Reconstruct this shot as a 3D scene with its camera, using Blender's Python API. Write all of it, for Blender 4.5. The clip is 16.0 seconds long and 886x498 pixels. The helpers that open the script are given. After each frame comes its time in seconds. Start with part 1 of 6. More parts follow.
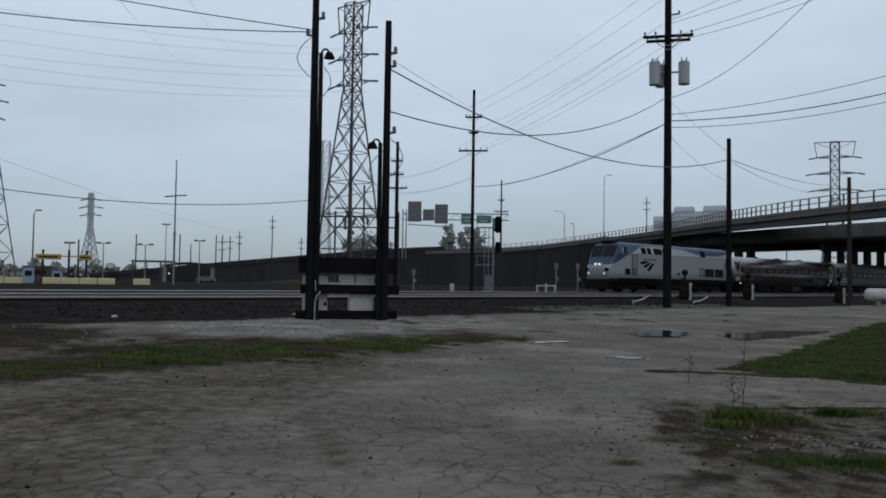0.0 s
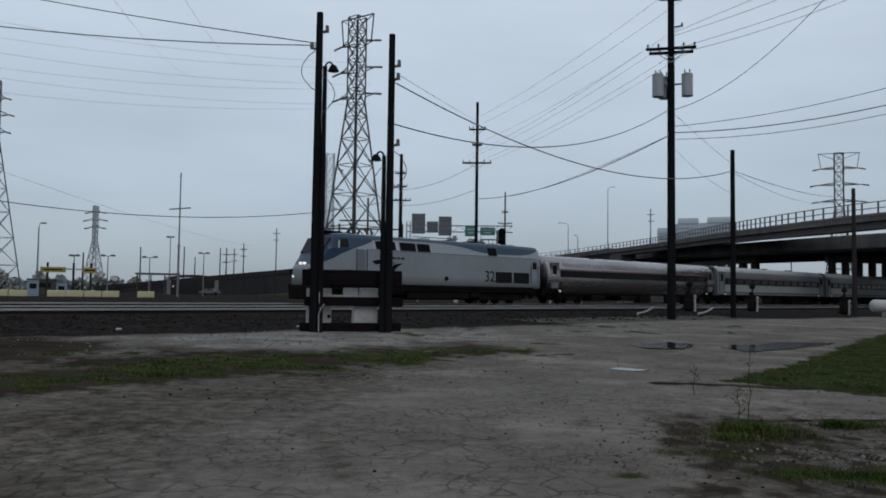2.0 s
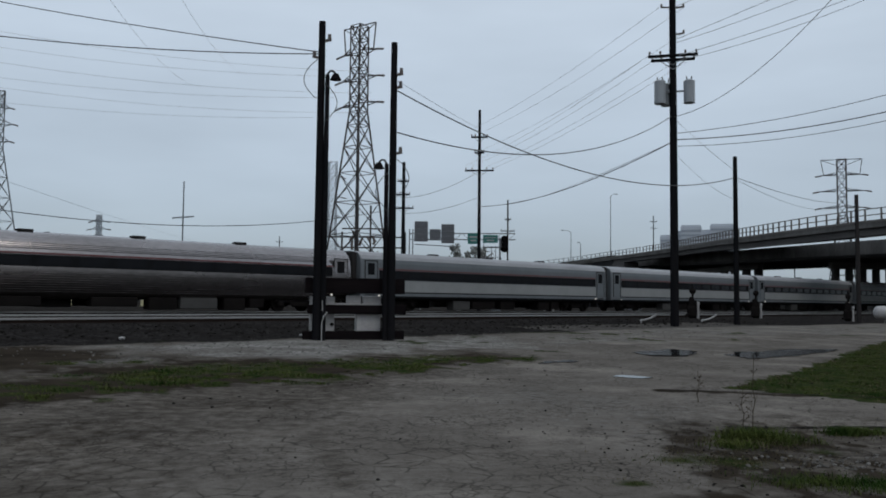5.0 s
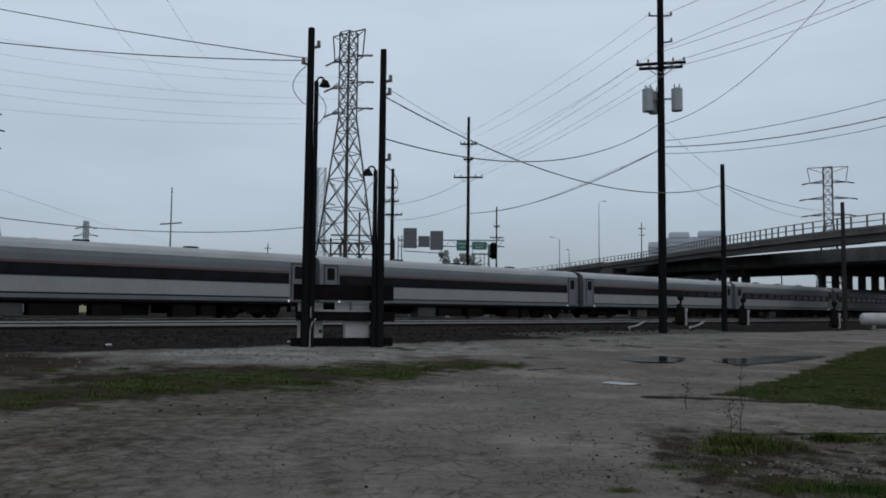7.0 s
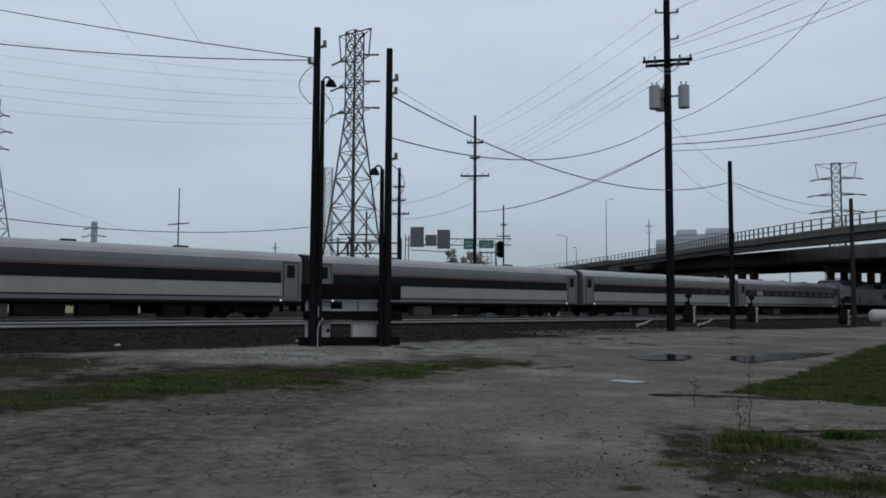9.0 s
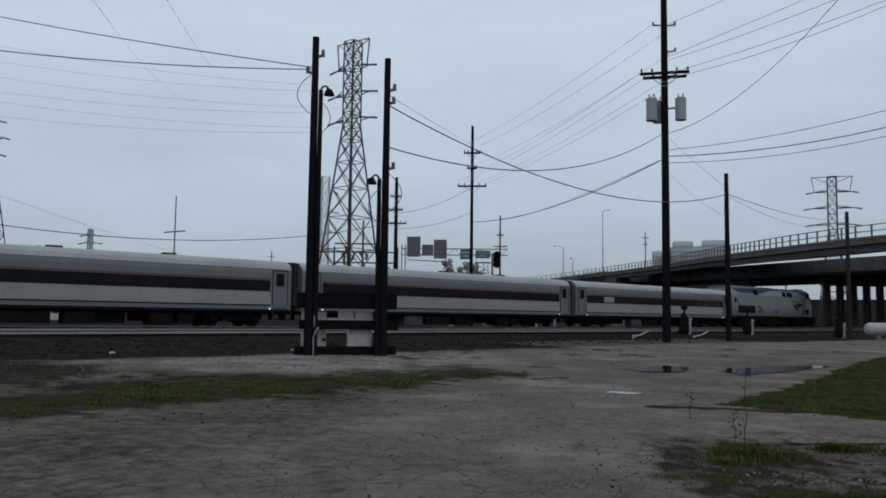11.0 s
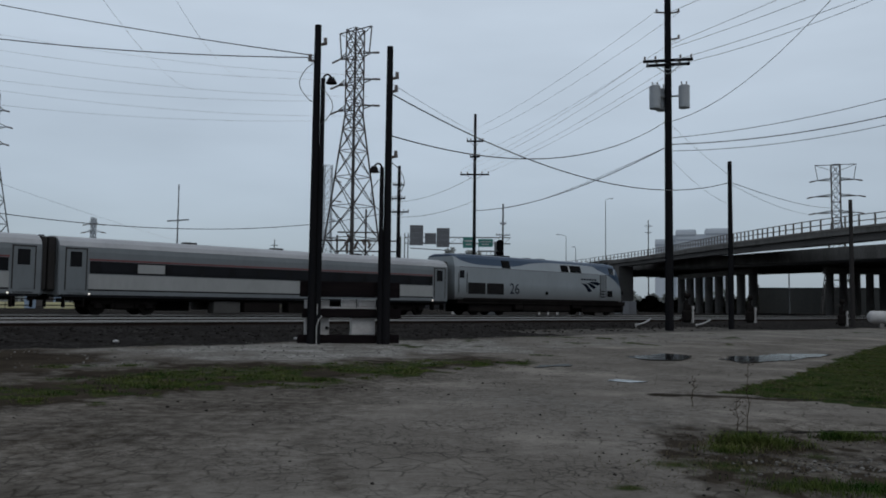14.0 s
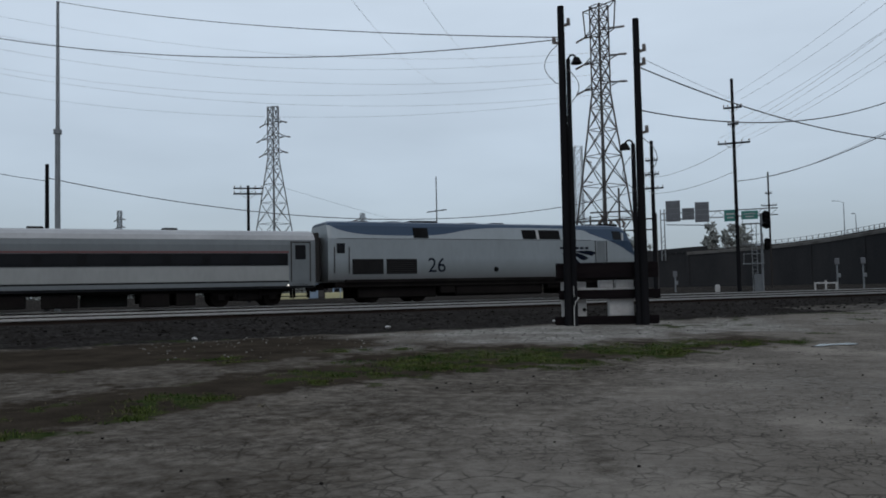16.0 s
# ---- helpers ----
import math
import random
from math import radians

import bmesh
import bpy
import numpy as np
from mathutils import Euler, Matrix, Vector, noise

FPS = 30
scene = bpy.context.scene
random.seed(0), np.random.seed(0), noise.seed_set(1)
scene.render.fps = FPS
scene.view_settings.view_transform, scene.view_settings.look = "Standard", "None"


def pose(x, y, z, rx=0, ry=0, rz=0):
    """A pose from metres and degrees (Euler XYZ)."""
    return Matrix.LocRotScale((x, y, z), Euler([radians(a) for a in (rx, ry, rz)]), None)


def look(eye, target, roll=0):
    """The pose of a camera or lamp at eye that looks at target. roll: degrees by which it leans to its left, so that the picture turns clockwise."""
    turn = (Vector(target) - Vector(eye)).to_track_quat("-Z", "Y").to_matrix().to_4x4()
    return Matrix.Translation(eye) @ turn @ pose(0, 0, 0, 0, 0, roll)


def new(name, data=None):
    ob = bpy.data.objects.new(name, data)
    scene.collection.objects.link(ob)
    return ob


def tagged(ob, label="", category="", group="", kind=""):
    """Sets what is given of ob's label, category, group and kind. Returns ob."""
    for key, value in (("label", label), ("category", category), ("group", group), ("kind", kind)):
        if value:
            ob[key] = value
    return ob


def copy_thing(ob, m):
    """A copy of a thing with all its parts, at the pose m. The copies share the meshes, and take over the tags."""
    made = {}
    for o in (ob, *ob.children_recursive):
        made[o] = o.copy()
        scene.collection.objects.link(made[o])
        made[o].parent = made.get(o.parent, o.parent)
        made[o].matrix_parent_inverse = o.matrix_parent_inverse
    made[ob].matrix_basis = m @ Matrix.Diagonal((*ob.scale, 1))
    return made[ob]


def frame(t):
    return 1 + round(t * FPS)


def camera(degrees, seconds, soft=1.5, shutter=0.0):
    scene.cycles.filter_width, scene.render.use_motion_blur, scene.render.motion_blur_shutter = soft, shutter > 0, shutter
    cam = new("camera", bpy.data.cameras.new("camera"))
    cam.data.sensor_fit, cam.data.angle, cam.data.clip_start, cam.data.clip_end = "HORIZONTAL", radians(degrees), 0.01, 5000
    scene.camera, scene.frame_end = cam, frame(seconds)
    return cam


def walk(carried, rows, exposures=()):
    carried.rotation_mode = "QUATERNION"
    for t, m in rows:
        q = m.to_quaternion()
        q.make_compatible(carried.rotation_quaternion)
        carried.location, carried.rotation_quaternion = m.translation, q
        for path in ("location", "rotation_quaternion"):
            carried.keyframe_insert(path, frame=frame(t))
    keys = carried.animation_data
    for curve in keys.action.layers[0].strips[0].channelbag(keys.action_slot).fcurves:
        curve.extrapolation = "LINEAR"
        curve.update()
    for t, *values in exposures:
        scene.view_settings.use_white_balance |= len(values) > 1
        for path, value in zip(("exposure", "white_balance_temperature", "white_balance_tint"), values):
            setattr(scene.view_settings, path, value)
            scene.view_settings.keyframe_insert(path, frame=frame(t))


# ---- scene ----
# ---- camera ----
cam = camera(56.16, 16.0, soft=1.8)
EYE = 1.35
# seconds, yaw, pitch, roll of the standing, hand-held camera
TURNS = [
    (0.0, -0.03, 2.29, -0.85), (0.5, 0.12, 2.60, -0.59), (1.0, 0.02, 2.98, -0.64), (1.5, -0.08, 3.18, -0.76),
    (2.0, 0.24, 3.12, -0.75), (2.5, 0.35, 3.02, -0.83), (3.0, 0.49, 4.02, -0.65), (3.5, 0.59, 3.95, -0.55),
    (4.0, 0.66, 3.73, -0.56), (5.2, 0.40, 3.65, -0.56), (6.5, 0.11, 3.71, -0.53), (7.0, -0.33, 4.12, -0.58),
    (7.5, 0.24, 4.32, -0.25), (8.0, 0.20, 4.40, -0.36), (8.5, 0.12, 4.39, -0.43), (9.0, 0.18, 4.03, -0.29),
    (10.2, 0.05, 4.40, -0.55), (11.5, -0.08, 4.79, -0.82), (12.0, 0.38, 4.69, -0.70), (12.5, 0.13, 4.38, -0.81),
    (13.0, 0.01, 4.21, -0.86), (13.5, 0.17, 4.43, -0.61), (14.0, 0.10, 3.92, -0.69), (14.2, 1.15, 4.00, -0.50),
    (14.4, 5.00, 4.12, -0.25), (14.5, 7.33, 4.15, -0.19), (14.6, 8.55, 4.00, -0.40), (14.8, 9.55, 3.55, -1.20),
    (15.0, 10.68, 3.19, -1.92), (15.5, 14.61, 1.83, 0.23), (16.0, 17.63, 2.77, 1.24)]
walk(cam, [(t, pose(0, 0, EYE, 90 + p, r, y)) for t, y, p, r in TURNS],
     exposures=[(0.0, 0.07), (1.5, 0.0), (3.0, -0.04), (9.0, -0.02), (11.5, -0.03), (12.5, -0.12), (14.0, -0.10), (15.0, -0.06), (16.0, 0.06)])

# ---- the railway's line: s metres along it (away from the eye), q metres across it ----
PHI = 46.25
UX, UY = math.sin(radians(PHI)), math.cos(radians(PHI))
RAIL = 0.70


def T(s, q):
    return s * UX - q * UY, s * UY + q * UX


def polar(az, d):
    return d * math.sin(radians(az)), d * math.cos(radians(az))


# ---- world and sun: an overcast morning ----
world = bpy.data.worlds.new("overcast_sky")
scene.world = world
world.use_nodes = True
wn, wl = world.node_tree.nodes, world.node_tree.links
bg = wn["Background"]
sky = wn.new("ShaderNodeTexSky")
sky.sky_type, sky.sun_disc = "NISHITA", False
sky.sun_elevation, sky.sun_rotation = radians(38), radians(150)
sky_dim = wn.new("ShaderNodeMixRGB")
sky_dim.blend_type, sky_dim.inputs[0].default_value, sky_dim.inputs[2].default_value = "MULTIPLY", 1, (0.09, 0.09, 0.09, 1)
wl.new(sky.outputs[0], sky_dim.inputs[1])
tc = wn.new("ShaderNodeTexCoord")
sep = wn.new("ShaderNodeSeparateXYZ")
wl.new(tc.outputs["Generated"], sep.inputs[0])
ramp = wn.new("ShaderNodeValToRGB")
ramp.color_ramp.elements[0].position, ramp.color_ramp.elements[0].color = 0.0, (0.292, 0.355, 0.418, 1)
ramp.color_ramp.elements[1].position, ramp.color_ramp.elements[1].color = 0.45, (0.64, 0.735, 0.845, 1)
mid = ramp.color_ramp.elements.new(0.13)
mid.color = (0.445, 0.525, 0.615, 1)
wl.new(sep.outputs["Z"], ramp.inputs[0])
cloud = wn.new("ShaderNodeTexNoise")
cloud.inputs["Scale"].default_value, cloud.inputs["Detail"].default_value = 2.2, 4
squash = wn.new("ShaderNodeMapping")
squash.inputs["Scale"].default_value = (1, 1, 4)
wl.new(tc.outputs["Generated"], squash.inputs[0])
wl.new(squash.outputs[0], cloud.inputs["Vector"])
cmap = wn.new("ShaderNodeMapRange")
cmap.inputs["From Min"].default_value, cmap.inputs["From Max"].default_value = 0.3, 0.7
cmap.inputs["To Min"].default_value, cmap.inputs["To Max"].default_value = 0.90, 1.10
wl.new(cloud.outputs[0], cmap.inputs["Value"])
clouded = wn.new("ShaderNodeMixRGB")
clouded.blend_type, clouded.inputs[0].default_value = "MULTIPLY", 1
wl.new(ramp.outputs[0], clouded.inputs[1])
wl.new(cmap.outputs[0], clouded.inputs[2])
both = wn.new("ShaderNodeMixRGB")
both.inputs[0].default_value = 0.88
wl.new(sky_dim.outputs[0], both.inputs[1])
wl.new(clouded.outputs[0], both.inputs[2])
wl.new(both.outputs[0], bg.inputs[0])
bg.inputs[1].default_value = 1.05

sun = new("sun", bpy.data.lights.new("sun", "SUN"))
sun.data.energy, sun.data.angle, sun.data.color = 0.5, radians(25), (1.0, 0.97, 0.93)
sun.matrix_world = look((0, 0, 60), (-20, 34, 12))


# ---- materials ----
def mat(name, a, b=None, rough=0.7, metal=0.0, big=1.5, fine=30.0, bump=0.15, spread=0.35, island=0.0, stretch=(1, 1, 1)):
    """Two colours mixed by a coarse and a fine noise, with relief and uneven gloss."""
    m = bpy.data.materials.new(name)
    m.use_nodes = True
    nd, ln = m.node_tree.nodes, m.node_tree.links
    p = nd["Principled BSDF"]
    b = b or tuple(0.65 * c for c in a)
    co = nd.new("ShaderNodeTexCoord")
    mp = nd.new("ShaderNodeMapping")
    mp.inputs["Scale"].default_value = stretch
    ln.new(co.outputs["Object"], mp.inputs[0])
    n1, n2 = nd.new("ShaderNodeTexNoise"), nd.new("ShaderNodeTexNoise")
    for n, s in ((n1, big), (n2, fine)):
        n.inputs["Scale"].default_value, n.inputs["Detail"].default_value = s, 5
        ln.new(mp.outputs[0], n.inputs["Vector"])
    add = nd.new("ShaderNodeMath")
    add.operation = "ADD"
    half = nd.new("ShaderNodeMath")
    half.operation, half.inputs[1].default_value = "MULTIPLY", 0.6
    ln.new(n2.outputs[0], half.inputs[0])
    ln.new(n1.outputs[0], add.inputs[0])
    ln.new(half.outputs[0], add.inputs[1])
    mr = nd.new("ShaderNodeMapRange")
    mr.inputs["From Min"].default_value, mr.inputs["From Max"].default_value = 0.8 - spread, 0.8 + spread
    ln.new(add.outputs[0], mr.inputs["Value"])
    mix = nd.new("ShaderNodeMixRGB")
    mix.inputs[1].default_value, mix.inputs[2].default_value = (*a, 1), (*b, 1)
    ln.new(mr.outputs[0], mix.inputs[0])
    colour = mix.outputs[0]
    if island:
        geo, hsv, im = nd.new("ShaderNodeNewGeometry"), nd.new("ShaderNodeHueSaturation"), nd.new("ShaderNodeMapRange")
        im.inputs["To Min"].default_value, im.inputs["To Max"].default_value = 1 - island, 1 + island
        ln.new(geo.outputs["Random Per Island"], im.inputs["Value"])
        ln.new(im.outputs[0], hsv.inputs["Value"])
        ln.new(colour, hsv.inputs["Color"])
        colour = hsv.outputs[0]
    ln.new(colour, p.inputs["Base Color"])
    rm = nd.new("ShaderNodeMapRange")
    rm.inputs["To Min"].default_value, rm.inputs["To Max"].default_value = max(0.03, rough - 0.12), min(1, rough + 0.12)
    ln.new(n1.outputs[0], rm.inputs["Value"])
    ln.new(rm.outputs[0], p.inputs["Roughness"])
    p.inputs["Metallic"].default_value = metal
    p.inputs["Specular IOR Level"].default_value = 0.0 if rough > 0.78 else 0.4
    if bump:
        bp = nd.new("ShaderNodeBump")
        bp.inputs["Strength"].default_value, bp.inputs["Distance"].default_value = bump, 0.02
        ln.new(n2.outputs[0], bp.inputs["Height"])
        ln.new(bp.outputs[0], p.inputs["Normal"])
    return m


def glow(name, colour, strength):
    m = bpy.data.materials.new(name)
    m.use_nodes = True
    p = m.node_tree.nodes["Principled BSDF"]
    p.inputs["Base Color"].default_value = (*colour, 1)
    p.inputs["Emission Color"].default_value, p.inputs["Emission Strength"].default_value = (*colour, 1), strength
    return m


M_POLE = mat("creosoted_wood", (0.0065, 0.0068, 0.008), (0.015, 0.0145, 0.0155), 0.9, big=1, fine=14, bump=0.5, stretch=(6, 6, 0.6))
M_POLE2 = mat("weathered_pole_wood", (0.022, 0.02, 0.02), (0.04, 0.036, 0.035), 0.9, big=1, fine=14, bump=0.5, stretch=(6, 6, 0.6))
M_PLANK = mat("tarred_plank", (0.006, 0.005, 0.006), (0.014, 0.011, 0.011), 0.9, big=1.2, fine=18, bump=0.5, stretch=(1, 8, 8))
M_STEEL = mat("galvanised_steel", (0.20, 0.21, 0.22), (0.13, 0.135, 0.14), 0.5, 0.6, bump=0.05)
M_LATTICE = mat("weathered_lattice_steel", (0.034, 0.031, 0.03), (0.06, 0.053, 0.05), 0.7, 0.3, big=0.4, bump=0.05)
# lattice steel again, lightened in two steps to stand for haze with distance
M_LATTICE_MID = mat("haze_greyed_lattice_steel", (0.10, 0.105, 0.11), (0.15, 0.155, 0.16), 0.7, 0.3, big=0.4, bump=0.0)
M_LATTICE_FAR = mat("haze_paled_lattice_steel", (0.22, 0.24, 0.26), (0.28, 0.30, 0.32), 0.7, 0.2, big=0.4, bump=0.0)
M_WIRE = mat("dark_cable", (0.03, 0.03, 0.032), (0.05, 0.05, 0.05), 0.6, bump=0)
# faint wires take M_LATTICE_FAR's tones, with the haze in the colour
M_WIRE_FAR = mat("haze_paled_cable", (0.22, 0.24, 0.26), (0.28, 0.30, 0.32), 0.5, 0.3, bump=0)
M_GREYCAN = mat("grey_enamel", (0.22, 0.24, 0.26), (0.30, 0.31, 0.32), 0.45, big=2, fine=20, bump=0.05)
M_CERAMIC = mat("brown_ceramic", (0.06, 0.045, 0.04), (0.09, 0.07, 0.06), 0.3, bump=0)
M_CONC = mat("stained_concrete", (0.20, 0.188, 0.175), (0.09, 0.084, 0.079), 0.9, big=0.25, fine=6, bump=0.3, stretch=(1, 1, 2.5))
M_FASCIA = mat("water_stained_fascia", (0.165, 0.157, 0.15), (0.065, 0.061, 0.057), 0.9, big=0.3, fine=5, bump=0.3, stretch=(1, 1, 0.3))
M_CONC_DARK = mat("soot_dark_concrete", (0.022, 0.022, 0.024), (0.042, 0.041, 0.041), 0.95, big=0.15, fine=5, bump=0.3, stretch=(1, 1, 0.4))
# one dark grey shared by girders, round piers and the abutment
M_GIRDER = mat("dark_grey_girder_and_pier", (0.07, 0.067, 0.066), (0.11, 0.104, 0.1), 0.85, big=0.2, fine=4, bump=0.1, stretch=(1, 1, 2))
M_RAIL = mat("railhead_steel", (0.34, 0.33, 0.32), (0.24, 0.225, 0.21), 0.42, 0.9, big=0.5, fine=10, bump=0.02)
M_RAILWEB = mat("rusty_rail_web", (0.012, 0.009, 0.008), (0.022, 0.016, 0.013), 0.95, big=1, fine=20, bump=0.2)
M_TIE = mat("creosoted_sleeper", (0.012, 0.011, 0.01), (0.024, 0.021, 0.019), 0.95, big=2, fine=25, bump=0.4)
M_SILVER = mat("silver_car_paint", (0.128, 0.139, 0.146), (0.094, 0.102, 0.107), 0.5, 0.05, big=0.5, fine=5, bump=0.02, stretch=(1, 1, 0.35))
M_LOWPANEL = mat("pale_grey_panel", (0.25, 0.252, 0.246), (0.19, 0.191, 0.187), 0.55, 0.05, big=0.5, fine=5, bump=0.02, stretch=(1, 1, 0.4))
M_ROOF = mat("pale_car_roof", (0.30, 0.30, 0.305), (0.21, 0.21, 0.215), 0.6, 0.05, big=0.4, fine=4, bump=0.03)
M_STAINLESS = mat("dull_stainless", (0.36, 0.33, 0.325), (0.17, 0.155, 0.15), 0.27, 1.0, big=0.4, fine=8, bump=0.03, stretch=(1, 0.3, 1))
M_BAND = mat("black_window_band", (0.008, 0.0085, 0.0095), (0.016, 0.016, 0.017), 0.8, bump=0.0)
M_GLASS = mat("dark_tinted_glass", (0.006, 0.007, 0.009), (0.012, 0.012, 0.014), 0.16, bump=0.0)
M_GLASS.node_tree.nodes["Principled BSDF"].inputs["Specular IOR Level"].default_value = 0.08
M_RED = mat("red_stripe_paint", (0.13, 0.035, 0.035), (0.10, 0.032, 0.032), 0.5, bump=0)
M_BLUE = mat("blue_stripe_paint", (0.03, 0.07, 0.16), (0.035, 0.08, 0.17), 0.45, bump=0)
M_NAVY = mat("navy_lettering", (0.005, 0.007, 0.013), (0.008, 0.010, 0.017), 0.85, bump=0)
M_UNDER = mat("grimy_underframe", (0.007, 0.006, 0.006), (0.016, 0.014, 0.013), 0.9, big=1, fine=12, bump=0.3)
M_CASE = mat("dusty_grey_casing", (0.075, 0.073, 0.07), (0.045, 0.043, 0.041), 0.8, big=1, fine=10, bump=0.1)
M_WHEEL = mat("dusty_wheel_steel", (0.022, 0.019, 0.017), (0.012, 0.010, 0.009), 0.8, 0.3, bump=0.1)
M_DIAPH = mat("grey_diaphragm_rubber", (0.022, 0.021, 0.021), (0.04, 0.037, 0.036), 0.9, big=1, fine=12, bump=0.3, stretch=(1, 1, 0.3))
M_CHROME = mat("bright_handrail", (0.5, 0.5, 0.5), (0.4, 0.4, 0.4), 0.35, 0.8, bump=0)
M_HEADLAMP = glow("headlamp_light", (1.0, 0.97, 0.92), 0.6)
M_MARKER = glow("marker_light", (1.0, 0.9, 0.8), 0.5)
M_WHITE = mat("white_paint", (0.40, 0.385, 0.375), (0.24, 0.23, 0.225), 0.6, big=2.5, fine=15, bump=0.1)
M_YELLOW = mat("yellow_barrier_paint", (0.46, 0.42, 0.24), (0.34, 0.32, 0.19), 0.7, big=0.5, fine=5, bump=0.1)
M_GREEN = mat("green_sign_sheet", (0.02, 0.13, 0.11), (0.03, 0.15, 0.13), 0.5, bump=0)
M_SIGNBACK = mat("grey_sign_back", (0.13, 0.132, 0.145), (0.10, 0.103, 0.11), 0.6, 0.3, big=1, fine=8, bump=0.05)
M_BLACK = mat("matt_black_metal", (0.006, 0.006, 0.0065), (0.013, 0.013, 0.013), 0.8, bump=0.05)
# distance haze is painted into the office walls and windows as pale blue-grey
M_FARBLOCK = mat("haze_tinted_far_render", (0.47, 0.50, 0.54), (0.41, 0.44, 0.48), 0.9, big=0.05, fine=0.5, bump=0)
M_FARDARK = mat("haze_tinted_window_band", (0.32, 0.345, 0.38), (0.30, 0.325, 0.36), 0.8, bump=0)
M_BARK = mat("bare_bark", (0.09, 0.08, 0.07), (0.14, 0.12, 0.11), 0.9, bump=0.2)
M_TWIG = mat("early_spring_twigs", (0.20, 0.21, 0.20), (0.26, 0.265, 0.25), 0.9, bump=0, island=0.35)
M_BUSH = mat("dull_scrub", (0.018, 0.019, 0.015), (0.034, 0.032, 0.026), 0.9, bump=0, island=0.4)
M_GRASS = mat("wet_green_grass", (0.014, 0.034, 0.007), (0.070, 0.082, 0.024), 0.8, big=1.3, fine=5, bump=0, island=0.4, spread=0.2)
M_DRY = mat("dead_brown_grass", (0.050, 0.042, 0.024), (0.105, 0.088, 0.055), 0.9, big=0.8, fine=6, bump=0, island=0.45)
M_STALK = mat("dry_weed_stalk", (0.04, 0.03, 0.022), (0.065, 0.05, 0.036), 0.9, bump=0)
M_STONE = mat("loose_stone", (0.085, 0.08, 0.073), (0.14, 0.132, 0.122), 0.9, big=5, fine=40, bump=0.2, island=0.5)
M_CLOD = mat("dark_clod", (0.010, 0.009, 0.008), (0.024, 0.022, 0.02), 0.95, big=5, fine=40, bump=0.3, island=0.4)


# ---- mesh helpers ----
def mesh_of(name, bm, material):
    me = bpy.data.meshes.new(name)
    bm.normal_update()
    bm.to_mesh(me)
    bm.free()
    for m in material if isinstance(material, (list, tuple)) else (material,):
        me.materials.append(m)
    return me


def part(name, bm, material, parent=None, label="", smooth=False):
    me = mesh_of(name, bm, material)
    if smooth:
        for f in me.polygons:
            f.use_smooth = True
    ob = new(name, me)
    if parent:
        ob.parent = parent
    return tagged(ob, label)


def placed(name, me, parent, m):
    ob = new(name, me)
    ob.parent = parent
    ob.matrix_basis = m
    return ob


def thing(name, m, label, category, group="", kind=""):
    ob = new(name)
    ob.empty_display_size = 0.3
    ob.matrix_basis = m
    return tagged(ob, label, category, group, kind)


def box(bm, c, size, rz=0.0, ry=0.0, bevel=0.0):
    r = bmesh.ops.create_cube(bm, size=1.0)
    vs = r["verts"]
    m = Matrix.Translation(c) @ Euler((0, radians(ry), radians(rz))).to_matrix().to_4x4() @ Matrix.Diagonal((*size, 1))
    bmesh.ops.transform(bm, matrix=m, verts=vs)
    if bevel:
        es = list({e for v in vs for e in v.link_edges})
        bmesh.ops.bevel(bm, geom=es, offset=bevel, segments=1, affect="EDGES", clamp_overlap=True)
    return bm


def rod(bm, a, b, r0, r1=None, seg=8):
    a, b = Vector(a), Vector(b)
    r1 = r0 if r1 is None else r1
    d = b - a
    r = bmesh.ops.create_cone(bm, cap_ends=True, segments=seg, radius1=r0, radius2=r1, depth=d.length)
    m = Matrix.Translation((a + b) / 2) @ d.to_track_quat("Z", "Y").to_matrix().to_4x4()
    bmesh.ops.transform(bm, matrix=m, verts=r["verts"])
    return bm


def bar(bm, a, b, w):
    """A thin square member from a to b (twelve triangles)."""
    a, b = Vector(a), Vector(b)
    d = (b - a).normalized()
    side = d.cross(Vector((0, 0, 1)) if abs(d.z) < 0.95 else Vector((1, 0, 0))).normalized() * w / 2
    up = side.cross(d).normalized() * w / 2
    vs = [bm.verts.new(p + i * side + j * up) for p in (a, b) for i, j in ((-1, -1), (1, -1), (1, 1), (-1, 1))]
    for f in ((0, 1, 2, 3), (7, 6, 5, 4), (0, 4, 5, 1), (1, 5, 6, 2), (2, 6, 7, 3), (3, 7, 4, 0)):
        bm.faces.new([vs[k] for k in f])


def blob(bm, c, r, seed, squash=1.0, sub=1):
    g = bmesh.ops.create_icosphere(bm, subdivisions=sub, radius=1)
    for v in g["verts"]:
        k = 1 + 0.35 * noise.noise(v.co * 1.7 + Vector((seed * 3.1, seed * 1.7, seed)))
        v.co = Vector((c[0] + v.co.x * r * k, c[1] + v.co.y * r * k, c[2] + v.co.z * r * k * squash))


def sweep(bm, path, section):
    """A closed section (across, up) drawn along a path of (x, y, z)."""
    rings = []
    for i, p in enumerate(path):
        a, b = Vector(path[max(0, i - 1)]), Vector(path[min(len(path) - 1, i + 1)])
        d = (b - a)
        d.z = 0
        d.normalize()
        side = Vector((d.y, -d.x, 0))
        rings.append([bm.verts.new(Vector(p) + side * x + Vector((0, 0, z))) for x, z in section])
    n = len(section)
    for r0, r1 in zip(rings, rings[1:]):
        for k in range(n):
            bm.faces.new((r0[k], r0[(k + 1) % n], r1[(k + 1) % n], r1[k]))
    bm.faces.new(rings[0][::-1])
    bm.faces.new(rings[-1])
    bmesh.ops.recalc_face_normals(bm, faces=bm.faces)
    return bm


